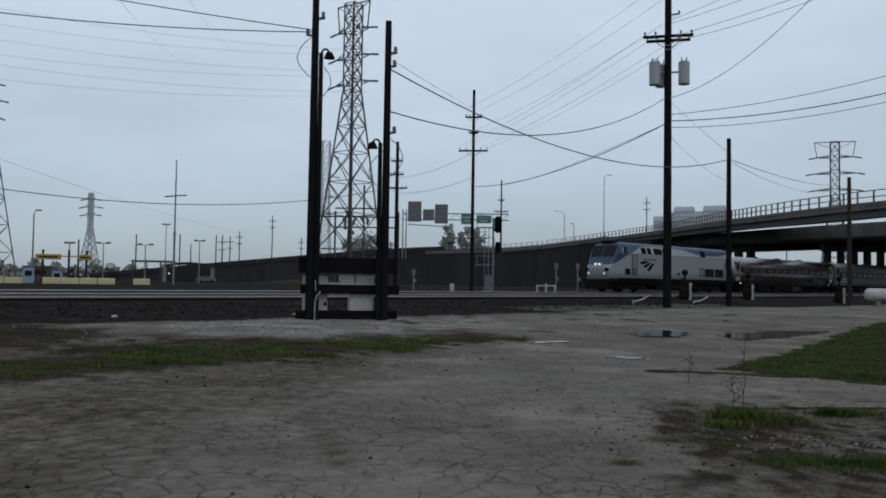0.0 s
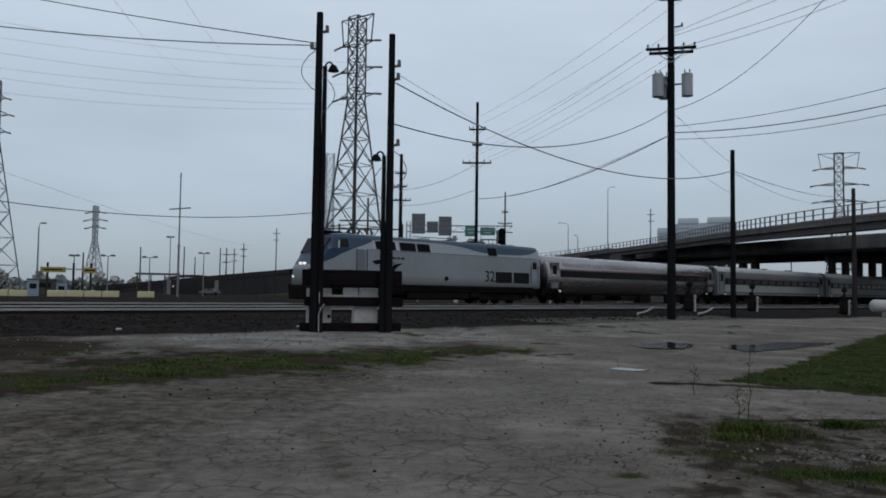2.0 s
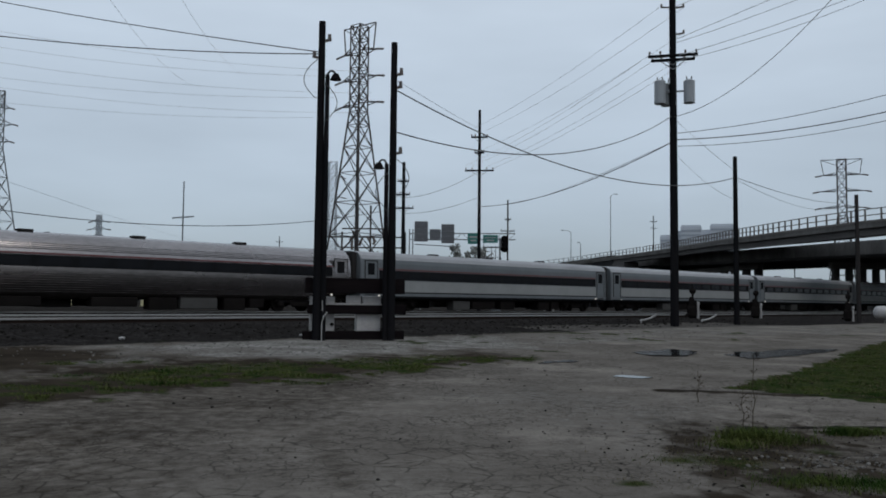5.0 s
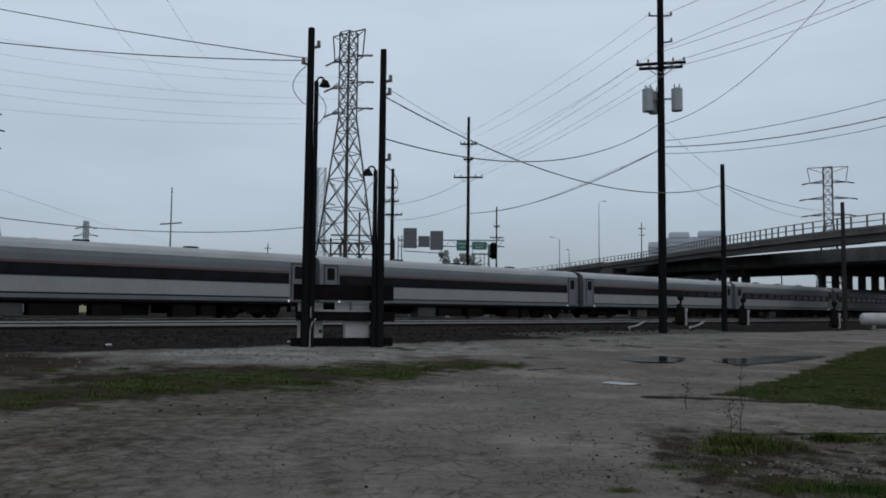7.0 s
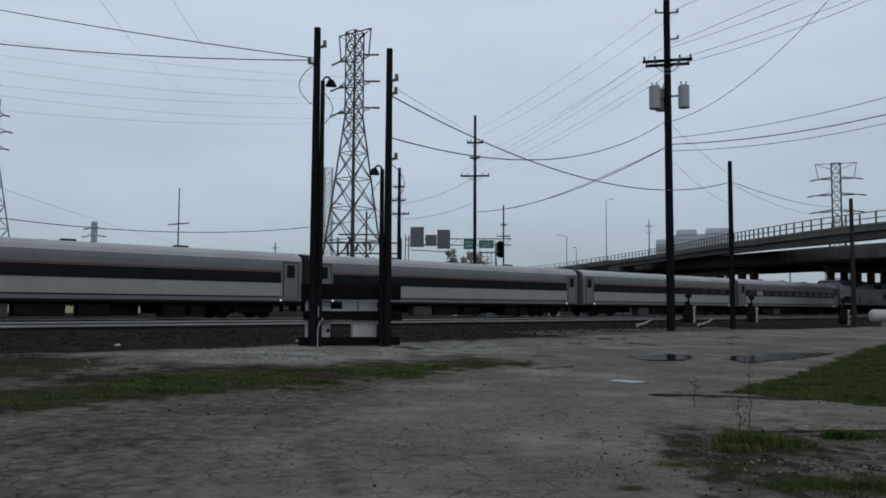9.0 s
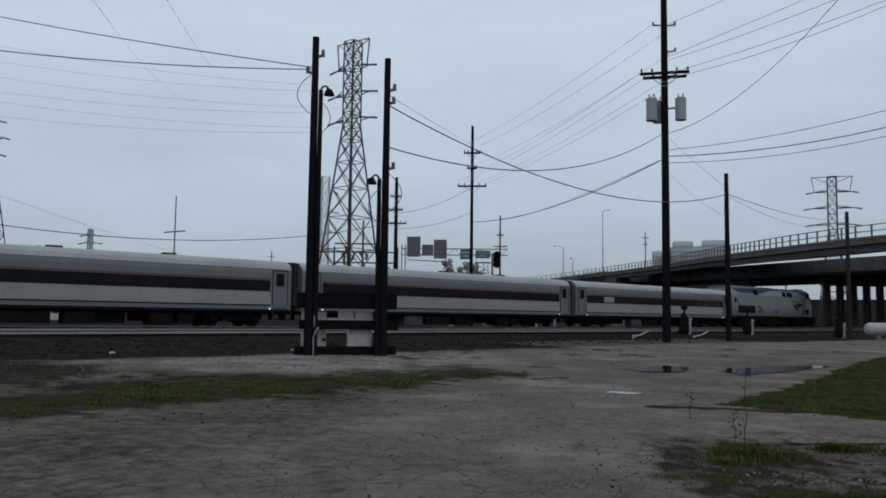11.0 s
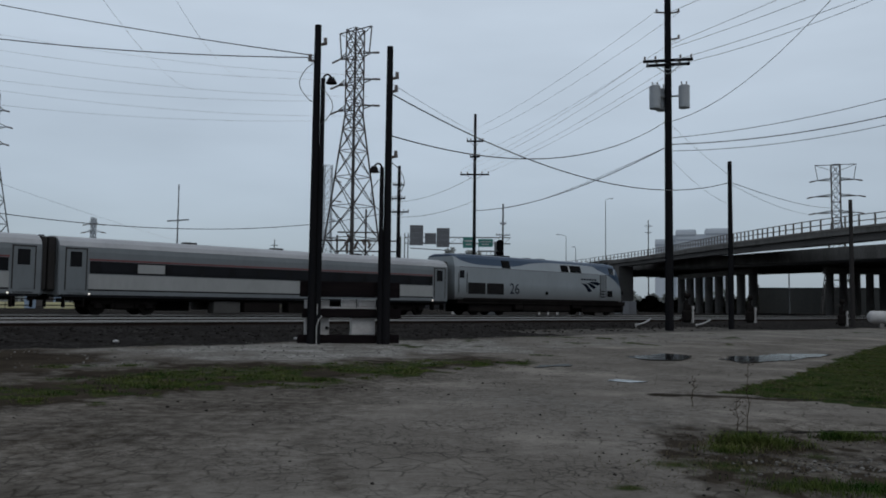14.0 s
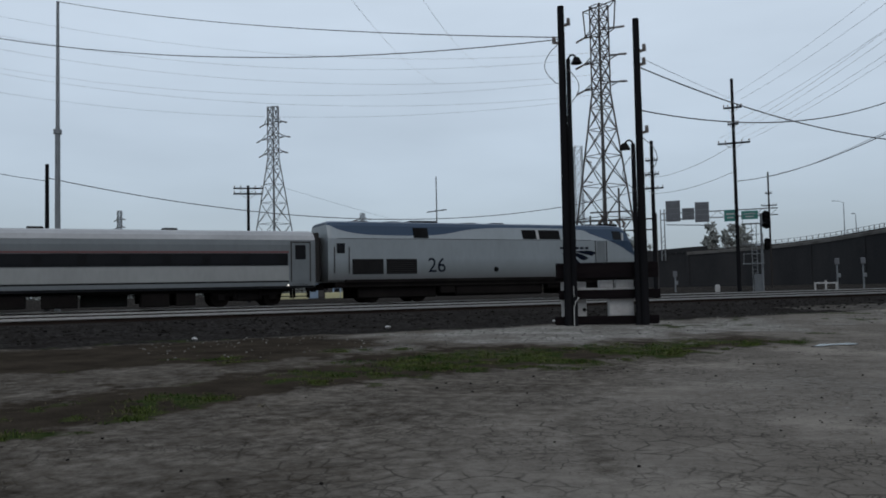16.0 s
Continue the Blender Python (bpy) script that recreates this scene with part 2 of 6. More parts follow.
def ease(x, pts):
    for (x0, y0), (x1, y1) in zip(pts, pts[1:]):
        if x <= x1:
            return y0 + (y1 - y0) * max(0.0, (x - x0) / (x1 - x0))
    return pts[-1][1]


# ---- ground ----
def across(x, y):
    return -x * UY + y * UX


def along(x, y):
    return x * UX + y * UY


RISE = [(0, 0), (10, 0), (20, 0.22), (22.5, 0.24), (25, 0.30), (27.4, 0.46), (28.6, 0.50), (4000, 0.50)]


def ground_z(x, y):
    q = across(x, y)
    z = ease(q, RISE) if q > 0 else 0.0
    near = max(0.0, 1 - math.hypot(x, y) / 60)
    z += near * (0.035 * noise.noise(Vector((x * 0.25, y * 0.25, 0))) + 0.012 * noise.noise(Vector((x * 1.3, y * 1.3, 5))))
    if 22 < q < 28.5:
        z += 0.05 * noise.noise(Vector((x * 1.2, y * 1.2, 9)))
    return z


def inside(x, y, poly):
    hit = False
    for (x0, y0), (x1, y1) in zip(poly, poly[1:] + poly[:1]):
        if (y0 > y) != (y1 > y) and x < (x1 - x0) * (y - y0) / (y1 - y0) + x0:
            hit = not hit
    return hit


def smooth(a, b, x):
    k = min(1.0, max(0.0, (x - a) / (b - a)))  # a may lie above b: then it falls
    return k * k * (3 - 2 * k)


LAWN = [(4.5, 13.5), (5.3, 14.7), (6.6, 16.6), (8.5, 19.4), (11.6, 24.2), (16.0, 31.0), (30, 46), (60, 40), (40, 8), (9.5, 10.6), (6.2, 11.9), (5.6, 12.5), (5.0, 13.1)]


def zones(x, y):
    """How much grass, pale gravel, dark ballast and bare dirt lies at a spot of the ground."""
    s, q = along(x, y), across(x, y)
    n1 = noise.noise(Vector((x * 0.55, y * 0.55, 1)))
    n2 = noise.noise(Vector((x * 1.9, y * 1.9, 4)))
    n3 = noise.noise(Vector((x * 0.2, y * 0.2, 7)))
    n4 = noise.noise(Vector((x * 4.5, y * 3.0, 17)))
    lo, hi = ease(s, [(-25, 8.2), (0, 9.2), (5, 11.3), (16, 12.8)]), ease(s, [(-25, 12.5), (-1, 13.0), (6, 15.4), (16, 14.7)])
    w = 0.9 * n1 + 0.7 * n2 + 1.1 * n3
    strip = smooth(lo - 0.7, lo + 0.9, q + w * 0.9 + 0.4 * n4) * (1 - smooth(hi - 1.7, hi + 1.2, q + w * 1.6 + 0.7 * n4)) * (1 - smooth(13.5, 17, s))
    green = strip * smooth(0.0, 0.8, 1.2 * n1 + 1.2 * n2 + 0.7 * n4 + 0.35 * n3 + ease(s, [(-6, -0.15), (2, -0.05), (4.5, 0.2), (7, 0.5)]))
    lawn = 1.0 if inside(x + 0.35 * n2, y + 0.35 * n1, LAWN) else 0.0
    broken = smooth(0.2, 1.0, (x - 1.0) * 0.55 - (y - 7.6) * 0.12 + n1 * 0.9) * (1 - smooth(8.6, 11.4, y + 0.9 * n2))
    broken *= 1 - smooth(11, 14, x)
    tufts = 0.0
    for cx, cy, r in ((3.05, 8.45, 0.34), (2.75, 8.05, 0.22), (4.2, 8.85, 0.26), (4.6, 8.95, 0.2), (2.1, 7.35, 0.34), (2.5, 7.3, 0.3), (2.8, 6.45, 0.36), (3.3, 6.4, 0.34), (3.5, 7.8, 0.2), (1.4, 6.3, 0.16), (3.9, 6.7, 0.3)):
        tufts = max(tufts, math.exp(-((x - cx) ** 2 + (y - cy) ** 2) / r ** 2) * (0.8 + 0.9 * n2))
    strays = smooth(0.38, 0.62, n1 + 0.7 * n2) * smooth(12.5, 14.5, q) * (1 - smooth(20.5, 22.5, q)) * 0.75
    grass = max(green, lawn, tufts * 0.8, strays)
    gravel = smooth(14.2, 16.0, q + w * 1.2) * (1 - smooth(19.8, 21.2, q + w * 0.8))
    pale = gravel * smooth(4.5, 11, s + 3 * n1) * (1 - 0.5 * smooth(16, 22, s)) * (0.55 + 0.45 * smooth(-0.4, 0.3, n1 + 0.5 * n2))
    pale = max(pale, 0.34 * math.exp(-((x - 1.6) ** 2 / 9 + (y - 11.5) ** 2 / 22)) + 0.1 * n1)
    ballast = smooth(19.8, 21.4, q + w * 0.8)
    # the last term, rising to the left, is dirt plus painted-in lens vignetting
    dirt = max(strip * 0.95, gravel * (1 - smooth(4.5, 11, s + 3 * n1)) * 0.95, broken * (0.52 + 0.45 * smooth(-0.05, 0.45, 0.45 * n2 + 0.35 * n1 + 1.0 * n4)), 0.12 + 0.12 * n1 + 0.40 * smooth(-1.6, -4.8, x - 0.2 * y))
    for (ax, ay), (bx, by), w in (((3.3, 13.1), (7.2, 12.3), 0.13),):
        f = min(1, max(0, ((x - ax) * (bx - ax) + (y - ay) * (by - ay)) / ((bx - ax) ** 2 + (by - ay) ** 2)))
        d = math.hypot(x - ax - f * (bx - ax), y - ay - f * (by - ay)) + 0.12 * n2
        dirt = max(dirt, 1 - smooth(w * 0.6, w * 1.6, d))
    smear = [(-2.5, 10.3), (-1.62, 8.97), (-1.07, 7.64), (-0.75, 6.16)]
    for (ax, ay), (bx, by) in zip(smear, smear[1:]):
        f = min(1, max(0, ((x - ax) * (bx - ax) + (y - ay) * (by - ay)) / ((bx - ax) ** 2 + (by - ay) ** 2)))
        d = math.hypot(x - ax - f * (bx - ax), y - ay - f * (by - ay)) + 0.1 * n1
        dirt = max(dirt, 0.42 * (1 - smooth(0.05, 0.34, d)))
    if q > 20 and 27 < s < 45 and q < 25:
        pale, ballast = max(pale, 0.5 * smooth(-0.3, 0.2, n1 + 0.3)), ballast * 0.55
    if 27 < q < 50:
        ballast, pale = 1.0, 0.0
    if q > 50:
        ballast, pale = 0.72, 0.1 + 0.2 * n3
    return grass, pale, ballast, dirt


def build_ground():
    fine = [-64 + 0.3 * k for k in range(int(108 / 0.3) + 1)]
    rest = [44 + 4 * k for k in range(1, 63)]
    angles = fine + rest
    radii, r = [], 0.5
    while r < 70:
        radii.append(r)
        r *= 1.0165
    while r < 4700:
        radii.append(r)
        r *= 1.11
    verts, att = [], []
    for r in radii:
        for a in angles:
            x, y = polar(a, r)
            verts.append((x, y, ground_z(x, y)))
            att.append(zones(x, y))
    n = len(angles)
    faces = [(i * n + k, i * n + (k + 1) % n, (i + 1) * n + (k + 1) % n, (i + 1) * n + k) for i in range(len(radii) - 1) for k in range(n)]
    verts.append((0, 0, 0))
    att.append((0, 0, 0, 0))
    faces += [((k + 1) % n, k, len(verts) - 1) for k in range(n)]
    me = bpy.data.meshes.new("ground")
    me.from_pydata(verts, [], [f[::-1] for f in faces])
    me.update()
    if me.polygons[0].normal.z < 0:
        me.flip_normals()
    for k, name in enumerate(("grassy", "pale", "ballast", "dirt")):
        a = me.attributes.new(name, "FLOAT", "POINT")
        a.data.foreach_set("value", [v[k] for v in att])
    me.polygons.foreach_set("use_smooth", [True] * len(me.polygons))
    me.materials.append(ground_material())
    tagged(new("ground", me), "cracked grey asphalt lot with gravel, dirt and grass edges", "ground", kind="structure")


def ground_material():
    m = bpy.data.materials.new("worn_lot_ground")
    m.use_nodes = True
    nd, ln = m.node_tree.nodes, m.node_tree.links
    p = nd["Principled BSDF"]
    co = nd.new("ShaderNodeTexCoord")

    def tex(scale, detail=5, rough=0.6, dist=0.0):
        n = nd.new("ShaderNodeTexNoise")
        n.inputs["Scale"].default_value, n.inputs["Detail"].default_value = scale, detail
        n.inputs["Roughness"].default_value, n.inputs["Distortion"].default_value = rough, dist
        ln.new(co.outputs["Object"], n.inputs["Vector"])
        return n.outputs[0]

    def remap(v, a, b, c=0.0, d=1.0):
        n = nd.new("ShaderNodeMapRange")
        for key, val in (("From Min", a), ("From Max", b), ("To Min", c), ("To Max", d)):
            n.inputs[key].default_value = val
        ln.new(v, n.inputs["Value"])
        return n.outputs[0]

    def mixed(f, a, b):
        n = nd.new("ShaderNodeMixRGB")
        for k, v in ((0, f), (1, a), (2, b)):
            if isinstance(v, tuple):
                n.inputs[k].default_value = (*v, 1)
            elif isinstance(v, float):
                n.inputs[k].default_value = v
            else:
                ln.new(v, n.inputs[k])
        return n.outputs[0]

    def math_(op, a, b):
        n = nd.new("ShaderNodeMath")
        n.operation = op
        for k, v in ((0, a), (1, b)):
            if isinstance(v, float):
                n.inputs[k].default_value = v
            else:
                ln.new(v, n.inputs[k])
        return n.outputs[0]

    def attr(name):
        n = nd.new("ShaderNodeAttribute")
        n.attribute_name = name
        return n.outputs["Fac"]

    grain, patch, wide = tex(55, 4, 0.7), tex(1.1, 6, 0.62), tex(0.22, 4)
    # cracked asphalt
    warp = nd.new("ShaderNodeMixRGB")
    warp.inputs[0].default_value = 0.12
    wv = nd.new("ShaderNodeTexNoise")
    wv.inputs["Scale"].default_value, wv.inputs["Detail"].default_value = 2.2, 4
    ln.new(co.outputs["Object"], wv.inputs["Vector"])
    ln.new(co.outputs["Object"], warp.inputs[1])
    ln.new(wv.outputs["Color"], warp.inputs[2])

    def cracks(scale, width):
        v = nd.new("ShaderNodeTexVoronoi")
        v.feature = "DISTANCE_TO_EDGE"
        v.inputs["Scale"].default_value = scale
        ln.new(warp.outputs[0], v.inputs["Vector"])
        return remap(v.outputs["Distance"], 0.0, width, 1.0, 0.0)
    crack = math_("MULTIPLY", cracks(3.8, 0.045), remap(tex(0.5, 3), 0.40, 0.56))
    crack2 = math_("MULTIPLY", cracks(10.0, 0.085), remap(tex(0.8, 3), 0.44, 0.56))
    crack = math_("MULTIPLY", math_("MAXIMUM", crack, math_("MULTIPLY", crack2, 0.9)), remap(tex(3.0, 4, 0.7), 0.36, 0.50))
    asphalt = mixed(remap(patch, 0.3, 0.7), (0.126, 0.112, 0.098), (0.196, 0.177, 0.156))
    asphalt = mixed(remap(wide, 0.38, 0.62), asphalt, mixed(0.5, asphalt, (0.078, 0.068, 0.057)))
    mottle = tex(7.5, 6, 0.75)
    asphalt = mixed(remap(mottle, 0.40, 0.72, 0.0, 0.75), asphalt, (0.064, 0.055, 0.046))
    asphalt = mixed(remap(tex(0.33, 5, 0.65), 0.50, 0.66, 0.0, 0.6), asphalt, (0.265, 0.236, 0.205))
    asphalt = mixed(math_("MULTIPLY", remap(grain, 0.35, 0.7), 0.45), asphalt, (0.115, 0.105, 0.097))
    asphalt = mixed(remap(tex(26, 3, 0.8), 0.60, 0.70, 0.0, 0.7), asphalt, (0.020, 0.017, 0.014))
    asphalt = mixed(math_("MULTIPLY", crack, 0.66), asphalt, (0.010, 0.009, 0.008))
    stones = nd.new("ShaderNodeTexVoronoi")
    stones.inputs["Scale"].default_value = 14
    ln.new(co.outputs["Object"], stones.inputs["Vector"])
    bits = nd.new("ShaderNodeRGBToBW")
    ln.new(stones.outputs["Color"], bits.inputs[0])
    pale = mixed(remap(bits.outputs[0], 0.2, 0.8), (0.12, 0.113, 0.103), (0.27, 0.257, 0.24))
    pale = mixed(remap(patch, 0.35, 0.7), pale, (0.10, 0.09, 0.08))
    ballast = mixed(remap(bits.outputs[0], 0.25, 0.8), (0.009, 0.0083, 0.008), (0.038, 0.035, 0.033))
    ballast = mixed(remap(patch, 0.4, 0.75), ballast, (0.013, 0.0115, 0.0105))
    dirt = mixed(remap(patch, 0.3, 0.7), (0.020, 0.0165, 0.013), (0.048, 0.039, 0.030))
    dirt = mixed(math_("MULTIPLY", remap(grain, 0.4, 0.7), 0.5), dirt, (0.010, 0.0085, 0.007))
    turf = mixed(remap(tex(3.2, 5), 0.35, 0.65), (0.014, 0.025, 0.008), (0.038, 0.042, 0.018))
    edge = math_("MULTIPLY", math_("SUBTRACT", tex(5, 5), 0.5), 0.9)

    def zone(name):
        return remap(math_("ADD", attr(name), edge), 0.25, 0.75)
    c = mixed(zone("dirt"), asphalt, dirt)
    c = mixed(zone("pale"), c, pale)
    c = mixed(zone("ballast"), c, ballast)
    c = mixed(zone("grassy"), c, turf)
    ln.new(c, p.inputs["Base Color"])
    ln.new(remap(patch, 0.3, 0.7, 0.7, 0.95), p.inputs["Roughness"])
    p.inputs["Specular IOR Level"].default_value = 0.0
    h = math_("ADD", math_("MULTIPLY", grain, 0.5), math_("MULTIPLY", crack, -1.2))
    h = math_("ADD", h, math_("MULTIPLY", math_("MAXIMUM", zone("ballast"), zone("pale")), bits.outputs[0]))
    b = nd.new("ShaderNodeBump")
    b.inputs["Strength"].default_value, b.inputs["Distance"].default_value = 0.6, 0.02
    ln.new(h, b.inputs["Height"])
    ln.new(b.outputs[0], p.inputs["Normal"])
    return m


def water_sheet(name, ring, label, depth=0.014):
    """A shallow puddle with a ragged shore, lying in the asphalt."""
    bm = bmesh.new()
    pts = []
    for (x0, y0), (x1, y1) in zip(ring, ring[1:] + ring[:1]):
        for k in range(8):
            f = k / 8
            x, y = x0 + (x1 - x0) * f, y0 + (y1 - y0) * f
            pts.append((x + 0.22 * noise.noise(Vector((x * 2, y * 2, 3))), y + 0.22 * noise.noise(Vector((x * 2, y * 2, 8)))))
    z = sum(ground_z(x, y) for x, y in pts) / len(pts) + depth
    top = [bm.verts.new((x, y, z)) for x, y in pts]
    bot = [bm.verts.new((x, y, z - 0.12)) for x, y in pts]
    bm.faces.new(top)
    bm.faces.new(bot[::-1])
    for k in range(len(pts)):
        j = (k + 1) % len(pts)
        bm.faces.new((top[k], bot[k], bot[j], top[j]))
    bmesh.ops.recalc_face_normals(bm, faces=bm.faces)
    ob = part(name, bm, M_PUDDLE)
    tagged(ob, label, "puddle", "puddles on the lot", "structure")


M_PUDDLE = mat("still_rain_water", (0.010, 0.0095, 0.009), (0.014, 0.013, 0.012), 0.03, big=2, fine=20, bump=0.0)
M_PUDDLE.node_tree.nodes["Principled BSDF"].inputs["Specular IOR Level"].default_value = 0.9

build_ground()
water_sheet("water_1", [(4.7, 22.2), (5.4, 23.7), (6.4, 24.1), (6.9, 23.0), (6.2, 21.4), (5.2, 21.0)], "dark shallow rain puddle on grey asphalt")
water_sheet("water_2", [(7.3, 22.2), (8.2, 24.2), (10.0, 25.3), (11.9, 25.5), (10.4, 23.6), (9.2, 22.2), (7.5, 20.7)], "long dark rain puddle reflecting the sky")
water_sheet("water_3", [(2.98, 15.4), (3.3, 15.62), (3.8, 15.42), (3.7, 15.12), (3.3, 15.14)], "small bright patch of rain water")
water_sheet("water_4", [(1.95, 18.2), (2.2, 18.7), (2.8, 19.1), (2.85, 18.85), (2.4, 18.3)], "thin film of rain water on asphalt")


# ---- railway tracks ----
def track(q, top, label):
    tr = thing("railway_track", pose(0, 0, 0), label, "railway track", "railway tracks", "structure")
    x0, x1 = -120, 420
    for off in (-0.7525, 0.7525):
        bm = bmesh.new()
        path = [(*T(s, q + off), top) for s in range(x0, x1 + 1, 20)]
        sweep(bm, path, [(-0.03, -0.044), (0.03, -0.044), (0.02, -0.047), (0.009, -0.05), (0.009, -0.14), (0.07, -0.16), (0.07, -0.17), (-0.07, -0.17), (-0.07, -0.16), (-0.009, -0.14), (-0.009, -0.05), (-0.02, -0.047)])
        rail = part("rail", bm, M_RAILWEB, tr, "rusty steel rail")
        bm = bmesh.new()
        sweep(bm, path, [(-0.032, 0.0), (0.032, 0.0), (0.036, -0.006), (0.036, -0.045), (-0.036, -0.045), (-0.036, -0.006)])
        part("railhead", bm, M_RAIL, rail, "polished railhead")
    bm = bmesh.new()
    for k in range(-90, 330):
        x, y = T(k * 0.55, q + random.uniform(-0.05, 0.05))
        box(bm, (x, y, top - 0.20), (2.6, 0.22, 0.08), -PHI + random.uniform(-1, 1))
    tagged(part("sleepers", bm, M_TIE, tr, "creosoted wooden sleepers"), kind="stuff")



track(30.3, 0.665, "nearest railway track with dull rails in dark ballast")
track(36.3, 0.665, "near railway track with rusty rails in dark ballast")
track(42.5, RAIL, "main railway track with polished rails in dark ballast")


def rubble(name, n, spot, r0, r1, material, label):
    tpl = bmesh.new()
    bmesh.ops.create_icosphere(tpl, subdivisions=1, radius=1)
    tv, tf = [v.co.copy() for v in tpl.verts], [[v.index for v in f.verts] for f in tpl.faces]
    tpl.free()
    verts, faces = [], []
    for k in range(n):
        x, y = spot()
        r, i, z = random.uniform(r0, r1), len(verts), ground_z(x, y)
        for v in tv:
            j = r * random.uniform(0.7, 1.25)
            verts.append((x + v.x * j, y + v.y * j, z + r * 0.25 + v.z * j * 0.65))
        faces += [[i + m for m in f] for f in tf]
    me = bpy.data.meshes.new(name)
    me.from_pydata(verts, [], faces)
    me.materials.append(material)
    tagged(new(name, me), label, "stones", kind="stuff")


def ballast_spot():
    s, q = random.uniform(-22, 50), random.triangular(21.8, 28.9, 26)
    return T(s, q)


def gravel_spot():
    return T(random.uniform(2, 32), random.uniform(15.8, 21))


def lot_spot():
    while True:
        x, y = random.uniform(-7, 8), random.uniform(4.5, 18)
        if across(x, y) < 12.5:
            return x, y


rubble("ballast_stones", 1300, ballast_spot, 0.03, 0.075, M_CLOD, "coarse dark ballast stones beside the track")
rubble("verge_clods", 22, lambda: T(random.uniform(2, 13), random.gauss(10.6, 0.35)), 0.008, 0.026, M_CLOD, "dark clods of earth along the verge")
rubble("gravel_stones", 700, gravel_spot, 0.008, 0.032, M_STONE, "loose pale gravel and rubble")
rubble("asphalt_crumbs", 110, lot_spot, 0.006, 0.022, M_CLOD, "dark crumbs of broken asphalt")


# ---- grass and weeds ----
def blades(name, spots, material, label, h0, h1, w=0.012, per=3):
    verts, faces = [], []
    for x, y, k in spots:
        z = ground_z(x, y) - 0.01
        for _ in range(per):
            a, lean = random.uniform(0, 6.283), random.uniform(0.2, 1.5)
            h = random.uniform(h0, h1) * k
            bx, by = x + random.gauss(0, 0.035), y + random.gauss(0, 0.035)
            dx, dy = math.cos(a), math.sin(a)
            i = len(verts)
            verts += [(bx - dy * w, by + dx * w, z), (bx + dy * w, by - dx * w, z),
                      (bx + dx * lean * h * 0.4 - dy * w * 0.7, by + dy * lean * h * 0.4 + dx * w * 0.7, z + h * 0.65),
                      (bx + dx * lean * h * 0.4 + dy * w * 0.7, by + dy * lean * h * 0.4 - dx * w * 0.7, z + h * 0.65),
                      (bx + dx * lean * h, by + dy * lean * h, z + h)]
            faces += [(i, i + 1, i + 3, i + 2), (i + 2, i + 3, i + 4)]
    me = bpy.data.meshes.new(name)
    me.from_pydata(verts, [], faces)
    me.materials.append(material)
    tagged(new(name, me), label, "grass", kind="stuff")


def grass_spots(n, area, limit=0.45):
    out = []
    while n > 0:
        x, y = area()
        n -= 1
        g = zones(x, y)[0]
        if g > limit and random.random() < g:
            k = max(0.0, 0.6 * noise.noise(Vector((x * 1.3, y * 1.3, 12))) + 0.9 * noise.noise(Vector((x * 3.6, y * 3.6, 15))) + 0.42) * (0.5 + 0.5 * g)
            if random.random() > 0.12 + 1.1 * k:
                continue
            r, h = random.uniform(0.03, 0.11), (0.45 + 0.9 * k) * random.uniform(0.7, 1.2)
            for _ in range(random.randint(3, 9)):
                out.append((x + random.gauss(0, r), y + random.gauss(0, r), h * random.uniform(0.6, 1.1)))
    return out


def verge_area():
    return T(random.uniform(-16, 17), random.uniform(8.0, 17.0))


def lawn_area():
    return random.uniform(4.5, 20), random.uniform(9, 34)


def near_area():
    return random.uniform(0.8, 8), random.uniform(4.2, 12)


blades("verge_grass", grass_spots(34000, verge_area, 0.45), M_GRASS, "ragged wet green grass along the verge", 0.015, 0.075, 0.0055)
blades("verge_dead_grass", grass_spots(20000, verge_area, 0.08), M_DRY, "flattened brown dead grass", 0.012, 0.045, 0.0055)
blades("lawn_grass", grass_spots(30000, lawn_area), M_GRASS, "green wet grass beside the lot", 0.012, 0.05, 0.006)
blades("lawn_dead_grass", grass_spots(15000, lawn_area), M_DRY, "yellowed grass among the green", 0.012, 0.05, 0.0055)
blades("tuft_grass", grass_spots(3500, near_area, 0.5), M_GRASS, "green tufts in the broken asphalt", 0.015, 0.06, 0.0035, 4)
blades("tuft_dead_grass", grass_spots(3500, near_area, 0.2), M_DRY, "dead grass in the broken asphalt", 0.012, 0.05, 0.003, 3)


def tuft(x, y, r, n, h):
    return [(x + random.gauss(0, r), y + random.gauss(0, r * 0.6), h) for _ in range(n)]


blades("weed_clump", tuft(3.05, 8.45, 0.17, 420, 1.0) + tuft(2.75, 8.1, 0.14, 160, 0.6) + tuft(3.35, 8.3, 0.16, 160, 0.7), M_GRASS, "clump of tall weeds in a crack", 0.03, 0.15, 0.004, 3)
blades("weed_clump", tuft(4.2, 8.85, 0.12, 380, 1.0) + tuft(4.55, 8.95, 0.16, 140, 0.6), M_GRASS, "low green clump growing in a joint", 0.03, 0.10, 0.004, 3)
blades("weed_clump", tuft(2.85, 6.45, 0.24, 340, 0.8) + tuft(3.35, 6.4, 0.26, 300, 0.8) + tuft(2.2, 7.35, 0.24, 200, 0.35), M_GRASS, "low green clump at the broken edge", 0.02, 0.09, 0.003, 3)
blades("dead_weed_clump", tuft(3.05, 8.3, 0.3, 420, 0.7) + tuft(2.6, 7.4, 0.5, 420, 0.4) + tuft(4.35, 8.8, 0.3, 160, 0.5) + tuft(1.5, 6.4, 0.3, 120, 0.3), M_DRY, "dead matted weeds in broken asphalt", 0.02, 0.10, 0.003, 3)


